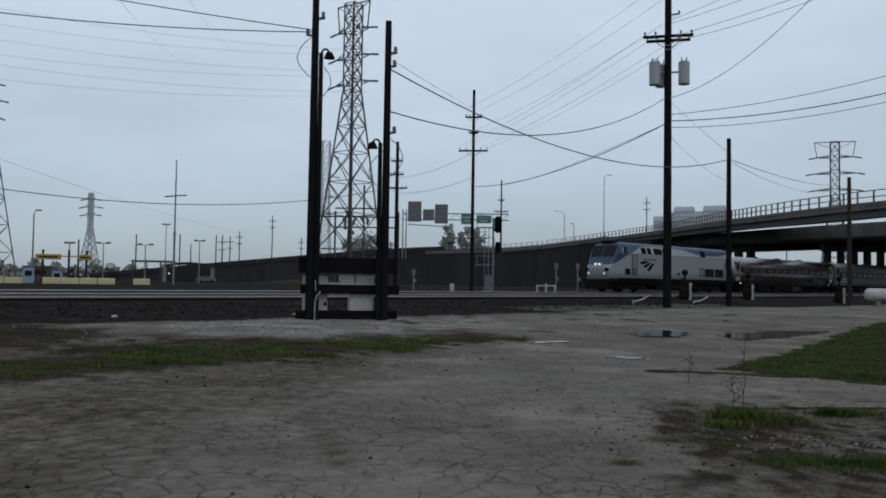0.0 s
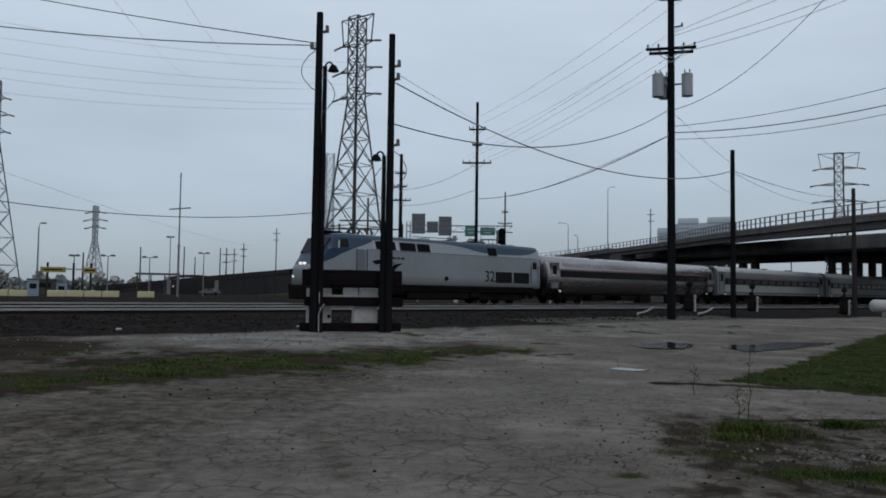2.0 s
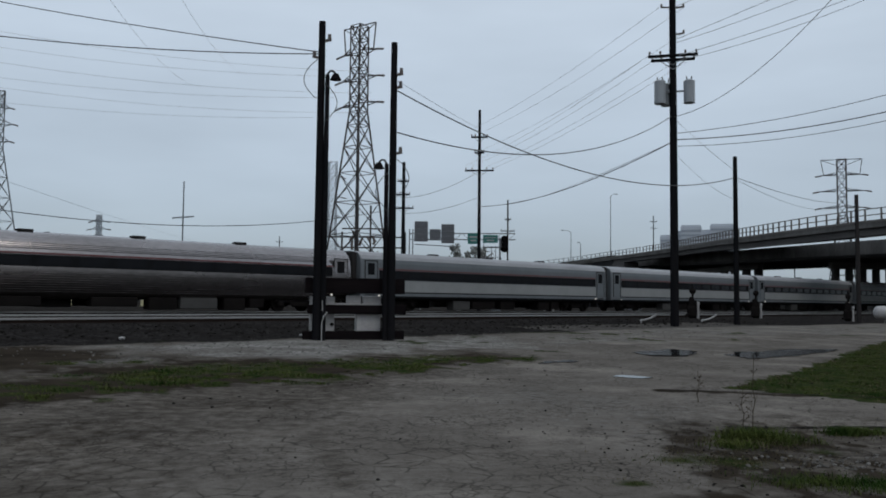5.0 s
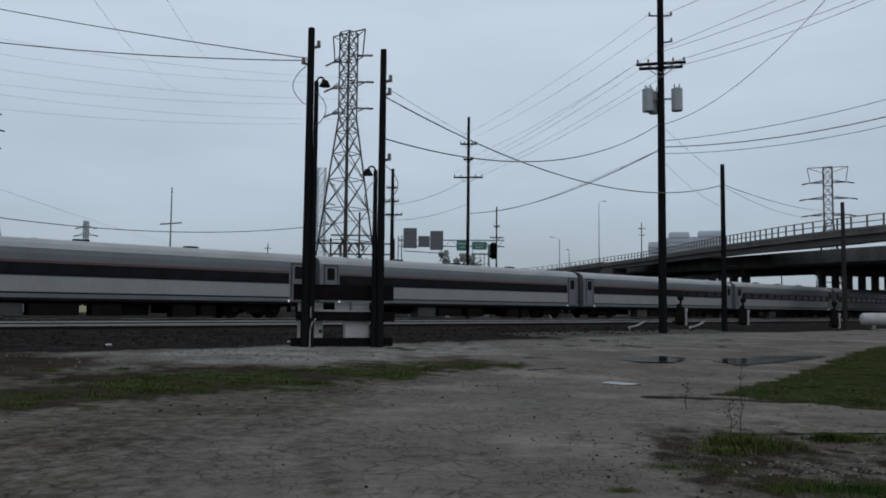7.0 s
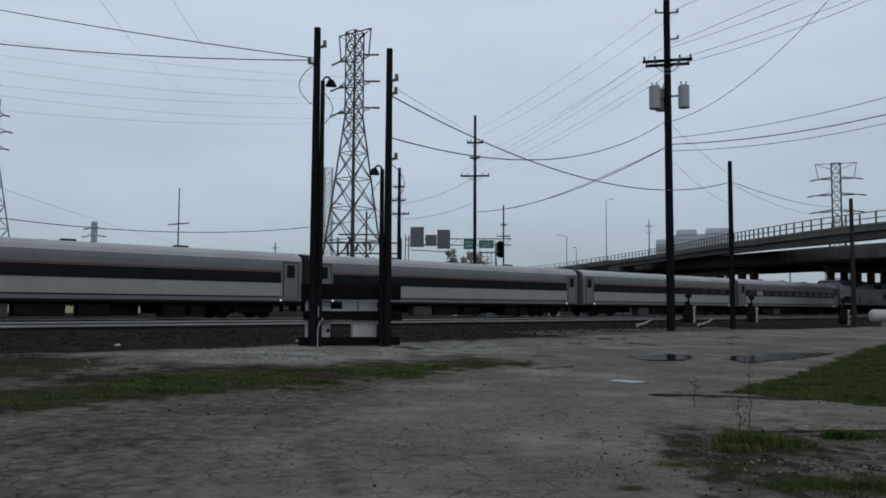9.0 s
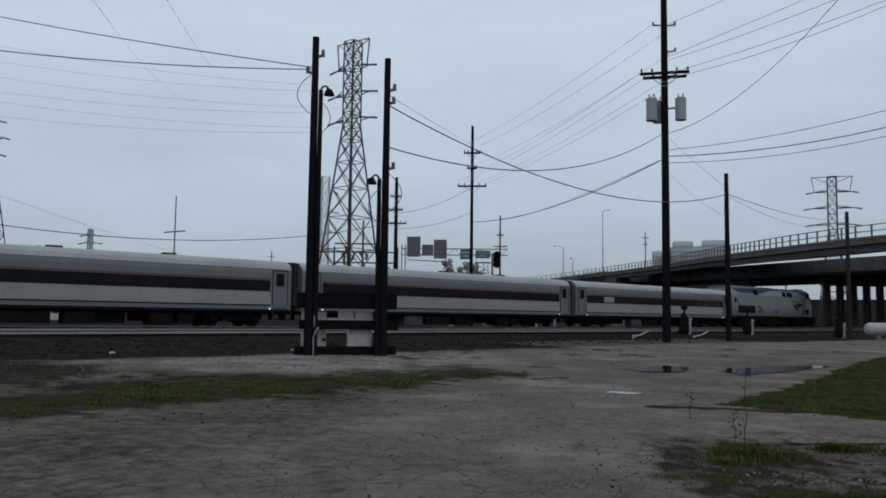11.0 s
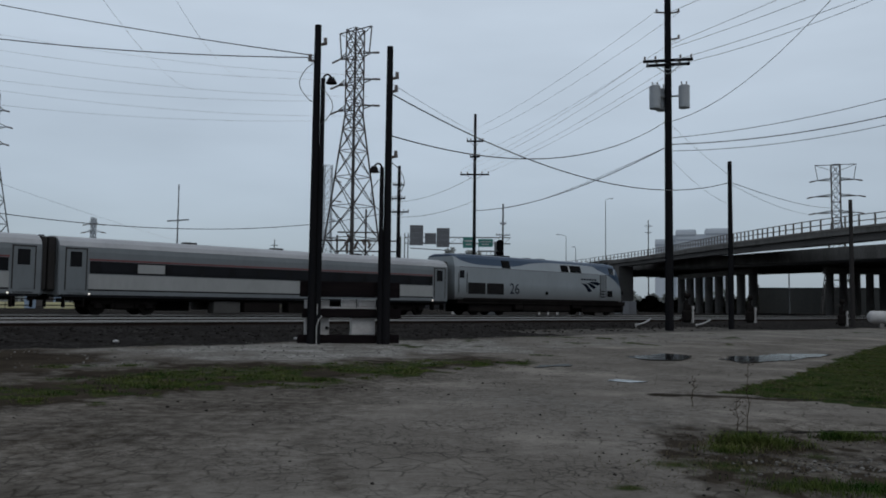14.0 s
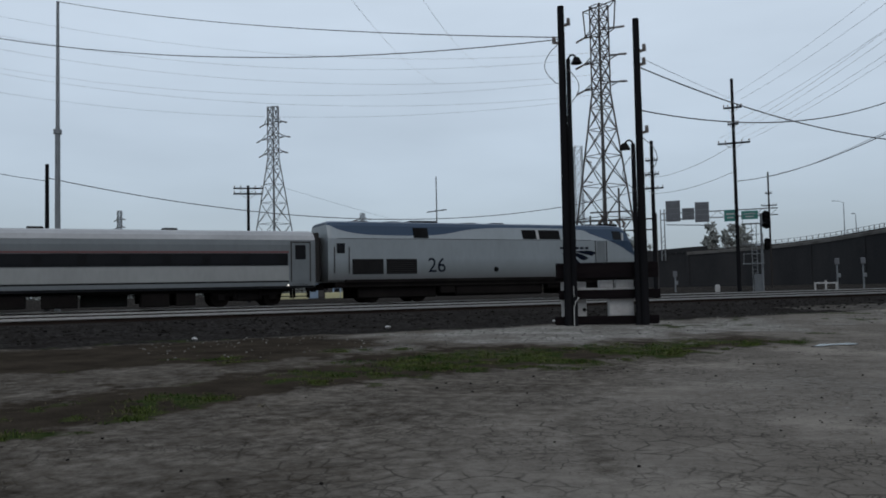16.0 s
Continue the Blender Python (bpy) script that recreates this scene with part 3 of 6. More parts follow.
def joint(points, width, label):
    """A soil-filled joint between old concrete slabs, ragged at both sides."""
    bm = bmesh.new()
    left, right = [], []
    for (x0, y0), (x1, y1) in zip(points, points[1:]):
        d = Vector((x1 - x0, y1 - y0)).normalized()
        for k in range(30):
            f = k / 30
            x, y = x0 + (x1 - x0) * f, y0 + (y1 - y0) * f
            x += 0.06 * noise.noise(Vector((x * 2, y * 2, 31)))
            y += 0.06 * noise.noise(Vector((x * 2, y * 2, 37)))
            for side, out in ((1, left), (-1, right)):
                w = width * (0.35 + 0.9 * abs(noise.noise(Vector((x * 5, y * 5, 41 + side)))) * 2)
                px, py = x - d.y * side * w, y + d.x * side * w
                out.append(bm.verts.new((px, py, ground_z(px, py) + 0.012)))
    for k in range(len(left) - 1):
        bm.faces.new((left[k], right[k], right[k + 1], left[k + 1]))
    bmesh.ops.recalc_face_normals(bm, faces=bm.faces)
    tagged(part("soil_joint", bm, M_CLOD), label, "joint", "slab joints", "structure")


joint([(3.3, 13.15), (5.0, 12.85), (7.6, 12.2)], 0.045, "dark soil-filled joint between concrete slabs")
joint([(3.0, 9.2), (4.4, 9.25), (6.2, 9.4)], 0.05, "dark soil-filled joint between concrete slabs")
rubble("broken_edge_stones", 110, lambda: (random.gauss(3.3, 0.4), random.gauss(7.25, 0.25)), 0.006, 0.024, M_STONE, "pale grit and stones among weeds")
rubble("broken_edge_clods", 260, lambda: (random.gauss(2.9, 0.9), random.gauss(7.8, 1.0)), 0.004, 0.015, M_CLOD, "dark clods and crumbs in the broken asphalt")


def dead_weed(x, y, h, seed):
    rnd = random.Random(seed)
    w = thing("dead_weed", pose(x, y, ground_z(x, y) - 0.02), "dry brown weed stalk with withered seed heads", "weed", "dead weeds")
    stem = bmesh.new()
    p = Vector((0, 0, 0))
    leaf = bmesh.new()
    for k in range(6):
        q = p + Vector((rnd.gauss(0, 0.012), rnd.gauss(0, 0.012), h / 6))
        rod(stem, p, q, 0.006 - 0.0006 * k, 0.0055 - 0.0006 * k, 5)
        if k > 0:
            for _ in range(3):
                a = rnd.uniform(0, 6.28)
                e = q + Vector((math.cos(a), math.sin(a), 0.9)) * rnd.uniform(0.03, 0.10) * (1 - 0.08 * k)
                rod(stem, q, e, 0.003, 0.002, 4)
                for _ in range(2):
                    blob(leaf, e + Vector((rnd.gauss(0, 0.014), rnd.gauss(0, 0.014), rnd.gauss(0, 0.018))), rnd.uniform(0.004, 0.008), rnd.random() * 50)
        p = q
    part("stalk", stem, M_STALK, w)
    tagged(part("seed_cluster", leaf, M_STALK, w), kind="stuff")


dead_weed(3.1, 8.6, 0.80, 1)
dead_weed(3.02, 8.72, 0.48, 2)
dead_weed(3.45, 11.6, 0.36, 3)


# ---- utility poles ----
def utility_pole(xy, h, r, label, arms=(), turn=0.0, material=None, stubs=(), group="utility poles"):
    """A tapered wooden pole; arms: (height, half length); stubs: (height, length) brackets with one insulator."""
    x, y = xy
    zb = ground_z(x, y)
    po = thing("utility_pole", pose(x, y, zb, 0, 0, turn), label, "utility pole", group)
    bm = bmesh.new()
    rod(bm, (0, 0, -0.3), (0, 0, h), r, r * 0.72, 14)
    shaft = part("shaft", bm, material or M_POLE, po, smooth=False)
    for z, half in arms:
        bm = bmesh.new()
        box(bm, (0, -r * 0.9, z), (2 * half, 0.12, 0.14), bevel=0.012)
        arm = part("crossarm", bm, material or M_POLE, po)
        bm = bmesh.new()
        for s in (-1, 1):
            bar(bm, (s * half * 0.55, -r * 0.9, z - 0.06), (0, -r * 0.9, z - 0.5), 0.035)
        part("brace", bm, M_STEEL, arm)
        for f in (-0.93, -0.5, 0.5, 0.93):
            bm = bmesh.new()
            rod(bm, (f * half, -r * 0.9, z + 0.06), (f * half, -r * 0.9, z + 0.14), 0.02, 0.02, 6)
            rod(bm, (f * half, -r * 0.9, z + 0.12), (f * half, -r * 0.9, z + 0.26), 0.06, 0.045, 8)
            part("insulator", bm, M_CERAMIC, arm)
    for z, ln in stubs:
        bm = bmesh.new()
        bar(bm, (0, 0, z), (ln, 0, z + 0.05), 0.07)
        rod(bm, (ln, 0, z + 0.02), (ln, 0, z + 0.22), 0.06, 0.05, 8)
        part("bracket", bm, M_CERAMIC, po)
    return po


def lamp_post(xy, h, r, side, label):
    x, y = xy
    po = thing("lamp_post", pose(x, y, ground_z(x, y), 0, 0, 0), label, "lamp post", "lamp posts at the barrier")
    bm = bmesh.new()
    rod(bm, (0, 0, -0.2), (0, 0, h), r, r * 0.8, 10)
    part("post", bm, M_POLE, po)
    bm = bmesh.new()
    prev = None
    for k in range(9):
        a = math.pi * k / 8
        p = Vector((side * (0.12 - 0.12 * math.cos(a)), 0, h - 0.05 + 0.17 * math.sin(a)))
        if prev:
            rod(bm, prev, p, 0.028, 0.028, 6)
        prev = p
    part("gooseneck", bm, M_BLACK, po)
    bm = bmesh.new()
    rod(bm, prev + Vector((0, 0, 0.08)), prev + Vector((0, 0, -0.10)), 0.08, 0.17, 12)
    part("shade", bm, M_BLACK, po, "dark bell-shaped lamp shade")


P1, P2, P4, P5 = polar(-9.05, 24.3), polar(-4.02, 24.7), polar(15.12, 44.0), polar(19.0, 49.0)
P6 = polar(26.1, 63.0)
P3 = polar(2.0, 71.0)
P705 = polar(-3.25, 85.0)
P890 = polar(3.98, 132.0)
PT = polar(-30.75, 80.0)
PD = polar(-43.1, 60.0)
PM = polar(-42.5, 48.0)

utility_pole(P1, 9.35, 0.135, "tarred black wooden pole beside a plank barrier", stubs=((8.75, 0.22), (8.25, -0.22)))
utility_pole(P2, 8.95, 0.13, "tarred black wooden pole beside a plank barrier", stubs=((7.95, 0.22), (7.55, 0.2), (5.55, 0.22)))
lamp_post((P1[0] + 0.19, P1[1] - 0.06), 7.75, 0.08, 1, "dark lamp post strapped beside a black pole")
lamp_post((P2[0] - 0.18, P2[1] - 0.06), 5.25, 0.08, -1, "short dark lamp post strapped beside a black pole")

pole4 = utility_pole(P4, 18.4, 0.225, "dark wooden power pole carrying grey transformers", arms=((13.95, 1.25), (13.72, 1.1)), turn=-14,
                     stubs=((16.5, 0.55), (16.55, -0.55), (15.1, 0.55)))
for dx, dy, big in ((-0.66, -0.16, 1.0), (0.80, -0.05, 0.98), (-0.34, 0.34, 0.95)):
    can = bmesh.new()
    rod(can, (dx, dy, 11.45), (dx, dy, 11.45 + 1.15 * big), 0.29 * big, 0.29 * big, 18)
    rod(can, (dx, dy, 11.45 + 1.15 * big), (dx, dy, 11.53 + 1.15 * big), 0.305 * big, 0.2 * big, 18)
    tank = part("transformer", can, M_GREYCAN, pole4, "grey enamelled transformer can")
    b = bmesh.new()
    for o in (-0.1, 0.1):
        rod(b, (dx + o, dy, 12.55), (dx + o * 1.3, dy, 12.85), 0.035, 0.03, 7)
    part("bushing", b, M_CERAMIC, tank)
    b = bmesh.new()
    bar(b, (0, 0, 12.1), (dx * 0.7, dy * 0.7, 12.1), 0.08)
    part("mount", b, M_STEEL, tank)
utility_pole(P5, 9.4, 0.16, "plain dark wooden pole on a gravel pad", turn=10)
utility_pole(P6, 8.7, 0.17, "plain weathered wooden pole by the grass", turn=0, material=M_POLE2)
utility_pole(P3, 17.45, 0.16, "tall wooden power pole with three crossarms", arms=((15.05, 0.72), (13.7, 0.42), (12.15, 1.25)), turn=-5)
utility_pole(P705, 15.2, 0.22, "wooden power pole with short crossarms", arms=((13.2, 0.6), (11.8, 0.7), (10.4, 1.1)), turn=-8)
utility_pole(P890, 17.2, 0.16, "slender far power pole with crossarms", arms=((14.0, 0.5), (12.2, 1.1)), material=M_POLE2)
utility_pole(PT, 11.0, 0.17, "T-shaped telegraph pole with double crossarm", arms=((10.72, 1.35), (10.2, 1.35)), turn=28)
utility_pole(PD, 9.6, 0.16, "plain black wooden pole near a steel mast", turn=0)
for az, d, h in ((13.78, 232, 24.8), (-11.65, 240, 19.0), (-13.79, 230, 13.8), (-14.4, 235, 12.6), (-14.9, 200, 11.0), (-9.7, 260, 14.0)):
    utility_pole(polar(az, d), h, 0.17, "far wooden power pole with crossarms", arms=((h - 1.6, 1.0), (h - 3.4, 0.8)), material=M_POLE2)
for az, d, h in ((-15.3, 210, 11.5), (-17.6, 200, 11.0), (-20.3, 190, 10.2), (-23.71, 150, 7.0), (-16.9, 220, 9.5)):
    utility_pole(polar(az, d), h, 0.16, "far bare wooden post", material=M_POLE2)


def steel_mast(xy, h, r, label, bar_z=None, bar_half=1.5, collar=None):
    x, y = xy
    ma = thing("steel_mast", pose(x, y, ground_z(x, y)), label, "mast", "steel masts")
    bm = bmesh.new()
    cz = collar or h * 0.5
    rod(bm, (0, 0, -0.2), (0, 0, cz), r, r * 0.9, 12)
    rod(bm, (0, 0, cz), (0, 0, h), r * 0.72, r * 0.5, 12)
    part("tube", bm, M_STEEL, ma)
    bm = bmesh.new()
    rod(bm, (0, 0, cz - 0.12), (0, 0, cz + 0.12), r * 1.4, r * 1.4, 12)
    part("collar", bm, M_STEEL, ma)
    if bar_z:
        bm = bmesh.new()
        bar(bm, (-bar_half, 0, bar_z - 0.12), (bar_half, 0, bar_z + 0.12), 0.16)
        part("crossbar", bm, M_STEEL, ma)


steel_mast(PM, 16.6, 0.15, "slim grey tapered steel mast with a collar", collar=9.6)
steel_mast(polar(-17.95, 120), 17.2, 0.16, "thin grey mast with a single crossbar", bar_z=12.2, bar_half=1.5, collar=7)

# ---- plank barrier between the poles ----
bc = ((P1[0] + P2[0]) / 2, (P1[1] + P2[1]) / 2 + 0.26)
brz = math.degrees(math.atan2(P2[1] - P1[1], P2[0] - P1[0]))
fence = thing("plank_barrier", pose(*bc, ground_z(*bc), 0, 0, brz), "black tarred plank barrier nailed between two poles", "barrier")
for z, hgt, ln, dx in ((1.58, 0.46, 2.98, 0.0), (0.88, 0.27, 2.95, 0.06), (0.13, 0.25, 3.02, -0.03)):
    bm = bmesh.new()
    box(bm, (dx, 0, z), (ln, 0.09, hgt), bevel=0.012)
    part("plank", bm, M_PLANK, fence)
cab = thing("meter_cabinet", pose(bc[0], bc[1] + 0.28, ground_z(*bc), 0, 0, brz), "white electrical cabinet standing behind the black planks", "cabinet")
bm = bmesh.new()
box(bm, (0.34, 0, 0.42), (0.72, 0.3, 0.68), bevel=0.02)
part("body", bm, M_WHITE, cab)
bm = bmesh.new()
box(bm, (-0.06, 0, 1.04), (1.6, 0.24, 0.06), bevel=0.01)
part("shelf", bm, M_WHITE, cab)
for x, w in ((-1.33, 0.14), (-0.80, 0.26)):
    bm = bmesh.new()
    box(bm, (x, -0.02, 0.63), (w, 0.1, 1.26), bevel=0.01)
    part("leg", bm, M_WHITE, cab)
bm = bmesh.new()
rod(bm, (-0.74, -0.10, 0.44), (-0.74, -0.06, 0.44), 0.055, 0.055, 10)
part("knob", bm, M_BLACK, cab, "black round knob")
for x, w in ((-0.09, 0.42), (0.45, 0.54)):
    bm = bmesh.new()
    box(bm, (x, 0, 1.18), (w, 0.22, 0.22), bevel=0.02)
    part("box", bm, M_WHITE, cab)
duct = bmesh.new()
dx, dy = P1[0] + 0.17, P1[1] - 0.12
for p, q in (((0, 0, 0.15), (0, 0, 0.72)), ((0, 0, 0.72), (0.05, 0, 0.92)), ((0.05, 0, 0.92), (0.13, 0.1, 1.02)), ((0.01, 0, 1.05), (0.01, 0, 1.36))):
    rod(duct, (dx + p[0], dy + p[1], p[2]), (dx + q[0], dy + q[1], q[2]), 0.02, 0.02, 8)
tagged(part("conduit", duct, M_WHITE), "thin white conduit running up a black pole", "conduit")


# ---- wires ----
def wire(a, b, sag, r=0.014, far=False, label="dark overhead cable sagging between poles"):
    bm = bmesh.new()
    a, b = Vector(a), Vector(b)
    pts = [a.lerp(b, k / 28) - Vector((0, 0, sag * 4 * (k / 28) * (1 - k / 28))) for k in range(29)]
    d = (b - a).normalized()
    side = Vector((d.y, -d.x, 0)).normalized() * r
    up = Vector((0, 0, r))
    rings = [[bm.verts.new(p + o) for o in (side, up, -side, -up)] for p in pts]
    for r0, r1 in zip(rings, rings[1:]):
        for k in range(4):
            bm.faces.new((r0[k], r0[(k + 1) % 4], r1[(k + 1) % 4], r1[k]))
    bm.faces.new(rings[0][::-1])
    bm.faces.new(rings[-1])
    bmesh.ops.recalc_face_normals(bm, faces=bm.faces)
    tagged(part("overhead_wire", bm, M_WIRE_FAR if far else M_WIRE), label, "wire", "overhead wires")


def at(xy, z):
    return xy[0], xy[1], z


def sight(az, d, el):
    return *polar(az, d), EYE + d * math.tan(radians(el))


wire(at(P1, 8.65), at(PM, 17.1), 0.4, 0.016)
wire(at(P1, 8.6), (*polar(-56, 44), 14.6), 1.5, 0.016)
wire(at(PD, 9.2), at(P705, 11.1), 3.0, 0.03)
wire(at(PD, 9.0), sight(-60, 50, 12), 0.8, 0.02)
wire(sight(-28.7, 155, 7.2), sight(-13, 400, 3.0), 1.5, 0.025, True)
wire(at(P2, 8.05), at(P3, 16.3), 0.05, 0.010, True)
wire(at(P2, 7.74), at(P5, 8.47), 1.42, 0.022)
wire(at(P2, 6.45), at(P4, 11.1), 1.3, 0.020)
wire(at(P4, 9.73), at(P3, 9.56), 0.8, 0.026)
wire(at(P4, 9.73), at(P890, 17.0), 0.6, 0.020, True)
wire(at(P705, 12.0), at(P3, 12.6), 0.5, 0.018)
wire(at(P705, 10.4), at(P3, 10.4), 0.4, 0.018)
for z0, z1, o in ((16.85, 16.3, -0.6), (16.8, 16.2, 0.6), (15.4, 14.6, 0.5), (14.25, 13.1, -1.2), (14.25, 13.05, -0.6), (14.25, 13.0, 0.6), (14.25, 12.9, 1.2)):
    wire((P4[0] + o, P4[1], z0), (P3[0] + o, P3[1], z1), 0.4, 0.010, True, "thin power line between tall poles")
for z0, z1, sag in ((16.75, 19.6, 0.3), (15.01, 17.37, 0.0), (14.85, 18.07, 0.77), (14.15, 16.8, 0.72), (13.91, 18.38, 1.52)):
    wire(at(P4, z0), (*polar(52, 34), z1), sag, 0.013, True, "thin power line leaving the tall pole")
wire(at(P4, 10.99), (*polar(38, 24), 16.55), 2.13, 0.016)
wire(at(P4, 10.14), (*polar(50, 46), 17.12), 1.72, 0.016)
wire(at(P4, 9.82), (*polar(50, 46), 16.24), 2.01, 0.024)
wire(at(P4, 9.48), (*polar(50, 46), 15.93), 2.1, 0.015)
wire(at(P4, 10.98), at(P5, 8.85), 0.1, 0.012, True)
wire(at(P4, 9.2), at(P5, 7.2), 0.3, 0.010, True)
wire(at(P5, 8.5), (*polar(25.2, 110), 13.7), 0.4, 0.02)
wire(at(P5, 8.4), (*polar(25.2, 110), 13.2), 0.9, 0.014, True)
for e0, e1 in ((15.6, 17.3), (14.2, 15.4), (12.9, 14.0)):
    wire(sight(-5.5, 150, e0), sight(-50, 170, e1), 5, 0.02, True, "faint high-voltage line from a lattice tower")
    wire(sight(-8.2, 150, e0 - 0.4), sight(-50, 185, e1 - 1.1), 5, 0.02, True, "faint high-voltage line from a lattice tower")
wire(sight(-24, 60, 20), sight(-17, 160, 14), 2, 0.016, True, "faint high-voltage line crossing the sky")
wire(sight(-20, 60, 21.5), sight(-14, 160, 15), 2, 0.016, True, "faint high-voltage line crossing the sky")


def loop_cable(p, side, label):
    bm = bmesh.new()
    prev = None
    for k in range(13):
        f = k / 12
        q = Vector((p[0] + side * (0.34 * math.sin(math.pi * f) ** 0.7 + 0.10 * math.sin(2 * math.pi * f)), p[1] - 0.12, p[2] - 1.15 * f - 0.22 * math.sin(math.pi * f)))
        if prev:
            rod(bm, prev, q, 0.012, 0.012, 5)
        prev = q
    tagged(part("cable_loop", bm, M_WIRE), label, "cable", "slack cable loops")


loop_cable((P1[0] - 0.1, P1[1], 8.4), -1, "slack black cable loop on a pole")
loop_cable((P1[0] + 0.1, P1[1], 7.7), 1, "slack black cable loop on a pole")
loop_cable((P2[0] + 0.1, P2[1], 5.6), 1, "slack black cable loop on a pole")
loop_cable((P2[0] - 0.1, P2[1], 5.2), -1, "slack black cable loop on a pole")


# ---- lattice towers ----
def lattice_tower(az, d, h, waist, half_top, half_base, arms, turn, label, material, w=0.16, horn=0.0, panels=(7, 6)):
    x, y = polar(az, d)
    tw = thing("lattice_tower", pose(x, y, ground_z(x, y) - 0.1, 0, 0, turn), label, "lattice tower", "lattice towers")

    def half(z):
        return half_top if z >= waist else half_base + (half_top - half_base) * z / waist
    corners = ((-1, -1), (1, -1), (1, 1), (-1, 1))
    for i, j in corners:
        bm = bmesh.new()
        bar(bm, (i * half_base, j * half_base, 0), (i * half_top, j * half_top, waist), w * 1.3)
        bar(bm, (i * half_top, j * half_top, waist), (i * half_top, j * half_top, h), w * 1.1)
        part("leg", bm, material, tw)
    levels = [waist * (1 - (1 - k / panels[0]) ** 1.35) for k in range(panels[0] + 1)]
    levels += [waist + (h - waist) * k / panels[1] for k in range(1, panels[1] + 1)]
    for f in range(4):
        (i0, j0), (i1, j1) = corners[f], corners[(f + 1) % 4]
        bm = bmesh.new()
        for z0, z1 in zip(levels, levels[1:]):
            a, b = half(z0), half(z1)
            bar(bm, (i0 * a, j0 * a, z0), (i1 * b, j1 * b, z1), w * 0.7)
            bar(bm, (i1 * a, j1 * a, z0), (i0 * b, j0 * b, z1), w * 0.7)
            bar(bm, (i0 * b, j0 * b, z1), (i1 * b, j1 * b, z1), w * 0.7)
        tagged(part("bracing", bm, material, tw), kind="stuff")
    for z, ln in arms:
        for s in (-1, 1):
            bm = bmesh.new()
            tip = Vector((s * ln, 0, z))
            for j in (-1, 1):
                bar(bm, (s * half_top, j * half_top, z), tip, w * 0.9)
                bar(bm, (s * half_top, j * half_top, z + (0.55 if horn > 2 else 1.0)), tip, w * 0.7)
            arm = part("crossarm", bm, material, tw)
            bm = bmesh.new()
            rod(bm, tip, tip + Vector((s * 1.7 * w / 0.17, 0, -0.3)), 1.15 * w, 1.15 * w, 6)
            part("insulator", bm, M_CERAMIC, arm)
    if horn:
        bm = bmesh.new()
        top = arms[0][0]
        for s in (-1, 1):
            bar(bm, (s * horn, 0, top), (s * horn * 1.15, 0, h), w)
            bar(bm, (s * horn * 1.15, 0, h), (0, 0, h), w)
            bar(bm, (s * horn * 1.15, 0, h), (s * half_top, 0, h - 1.5), w * 0.7)
        part("horn_frame", bm, material, tw)


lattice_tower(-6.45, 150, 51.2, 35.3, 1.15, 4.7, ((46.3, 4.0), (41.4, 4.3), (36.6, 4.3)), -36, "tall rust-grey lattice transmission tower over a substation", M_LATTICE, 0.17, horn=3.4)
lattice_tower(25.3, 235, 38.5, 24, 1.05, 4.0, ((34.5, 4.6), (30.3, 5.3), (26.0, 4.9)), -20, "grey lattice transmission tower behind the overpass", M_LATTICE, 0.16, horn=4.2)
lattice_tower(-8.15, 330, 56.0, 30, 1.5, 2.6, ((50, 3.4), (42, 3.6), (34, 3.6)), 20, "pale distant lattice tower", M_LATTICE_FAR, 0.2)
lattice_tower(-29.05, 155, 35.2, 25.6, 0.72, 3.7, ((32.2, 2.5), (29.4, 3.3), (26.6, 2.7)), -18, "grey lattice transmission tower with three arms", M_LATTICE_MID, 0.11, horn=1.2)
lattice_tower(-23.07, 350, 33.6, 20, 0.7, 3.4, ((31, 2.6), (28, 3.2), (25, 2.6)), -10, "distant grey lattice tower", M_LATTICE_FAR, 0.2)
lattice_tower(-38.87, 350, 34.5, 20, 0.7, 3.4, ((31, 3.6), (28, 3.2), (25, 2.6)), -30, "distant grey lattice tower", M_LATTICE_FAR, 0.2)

# ---- substation switchgear at the foot of the tall tower ----
sub = thing("substation", pose(*polar(-6.0, 158), 0.5), "dark steel substation frames below a lattice tower", "substation")
for k, (x, h) in enumerate(((-4, 14), (-1.2, 22), (1.4, 19), (4.2, 15), (8.0, 14), (-8, 13))):
    bm = bmesh.new()
    bar(bm, (x, 0, 0), (x, 0, h), 0.32)
    part("post", bm, M_LATTICE, sub)
for z, x0, x1 in ((13.0, -8, 8), (11.0, -4, 8), (14.6, -4, 4.2)):
    bm = bmesh.new()
    bar(bm, (x0, 0, z), (x1, 0, z), 0.25)
    part("beam", bm, M_LATTICE, sub)
for k in range(9):
    bm = bmesh.new()
    x = random.uniform(-4, 3)
    z = random.uniform(9, 14)
    rod(bm, (x, -0.4, z), (x + random.uniform(-0.8, 0.8), -0.4, z + random.uniform(0.9, 1.8)), 0.28, 0.2, 7)
    part("switch", bm, M_CERAMIC, sub)


# ---- overpass ----
# azimuth, distance and railing height of the near carriageway's edge, from the open end to the ramp's foot
EDGE = [(60, 100, 12.9), (45, 98, 12.9), (35, 97, 12.55), (28, 96, 11.78), (26, 95, 11.42), (23.3, 103, 11.55), (21, 114, 11.72), (19.2, 127, 12.44), (16.6, 152, 13.3), (14.2, 180, 13.95), (10.6, 205, 13.8),
        (6.45, 222, 12.3), (3, 230, 11.7), (0, 236, 11.66), (-3.6, 242, 11.1), (-10, 250, 8.6), (-15.8, 262, 6.1), (-20, 283, 4.2), (-23, 310, 2.6)]


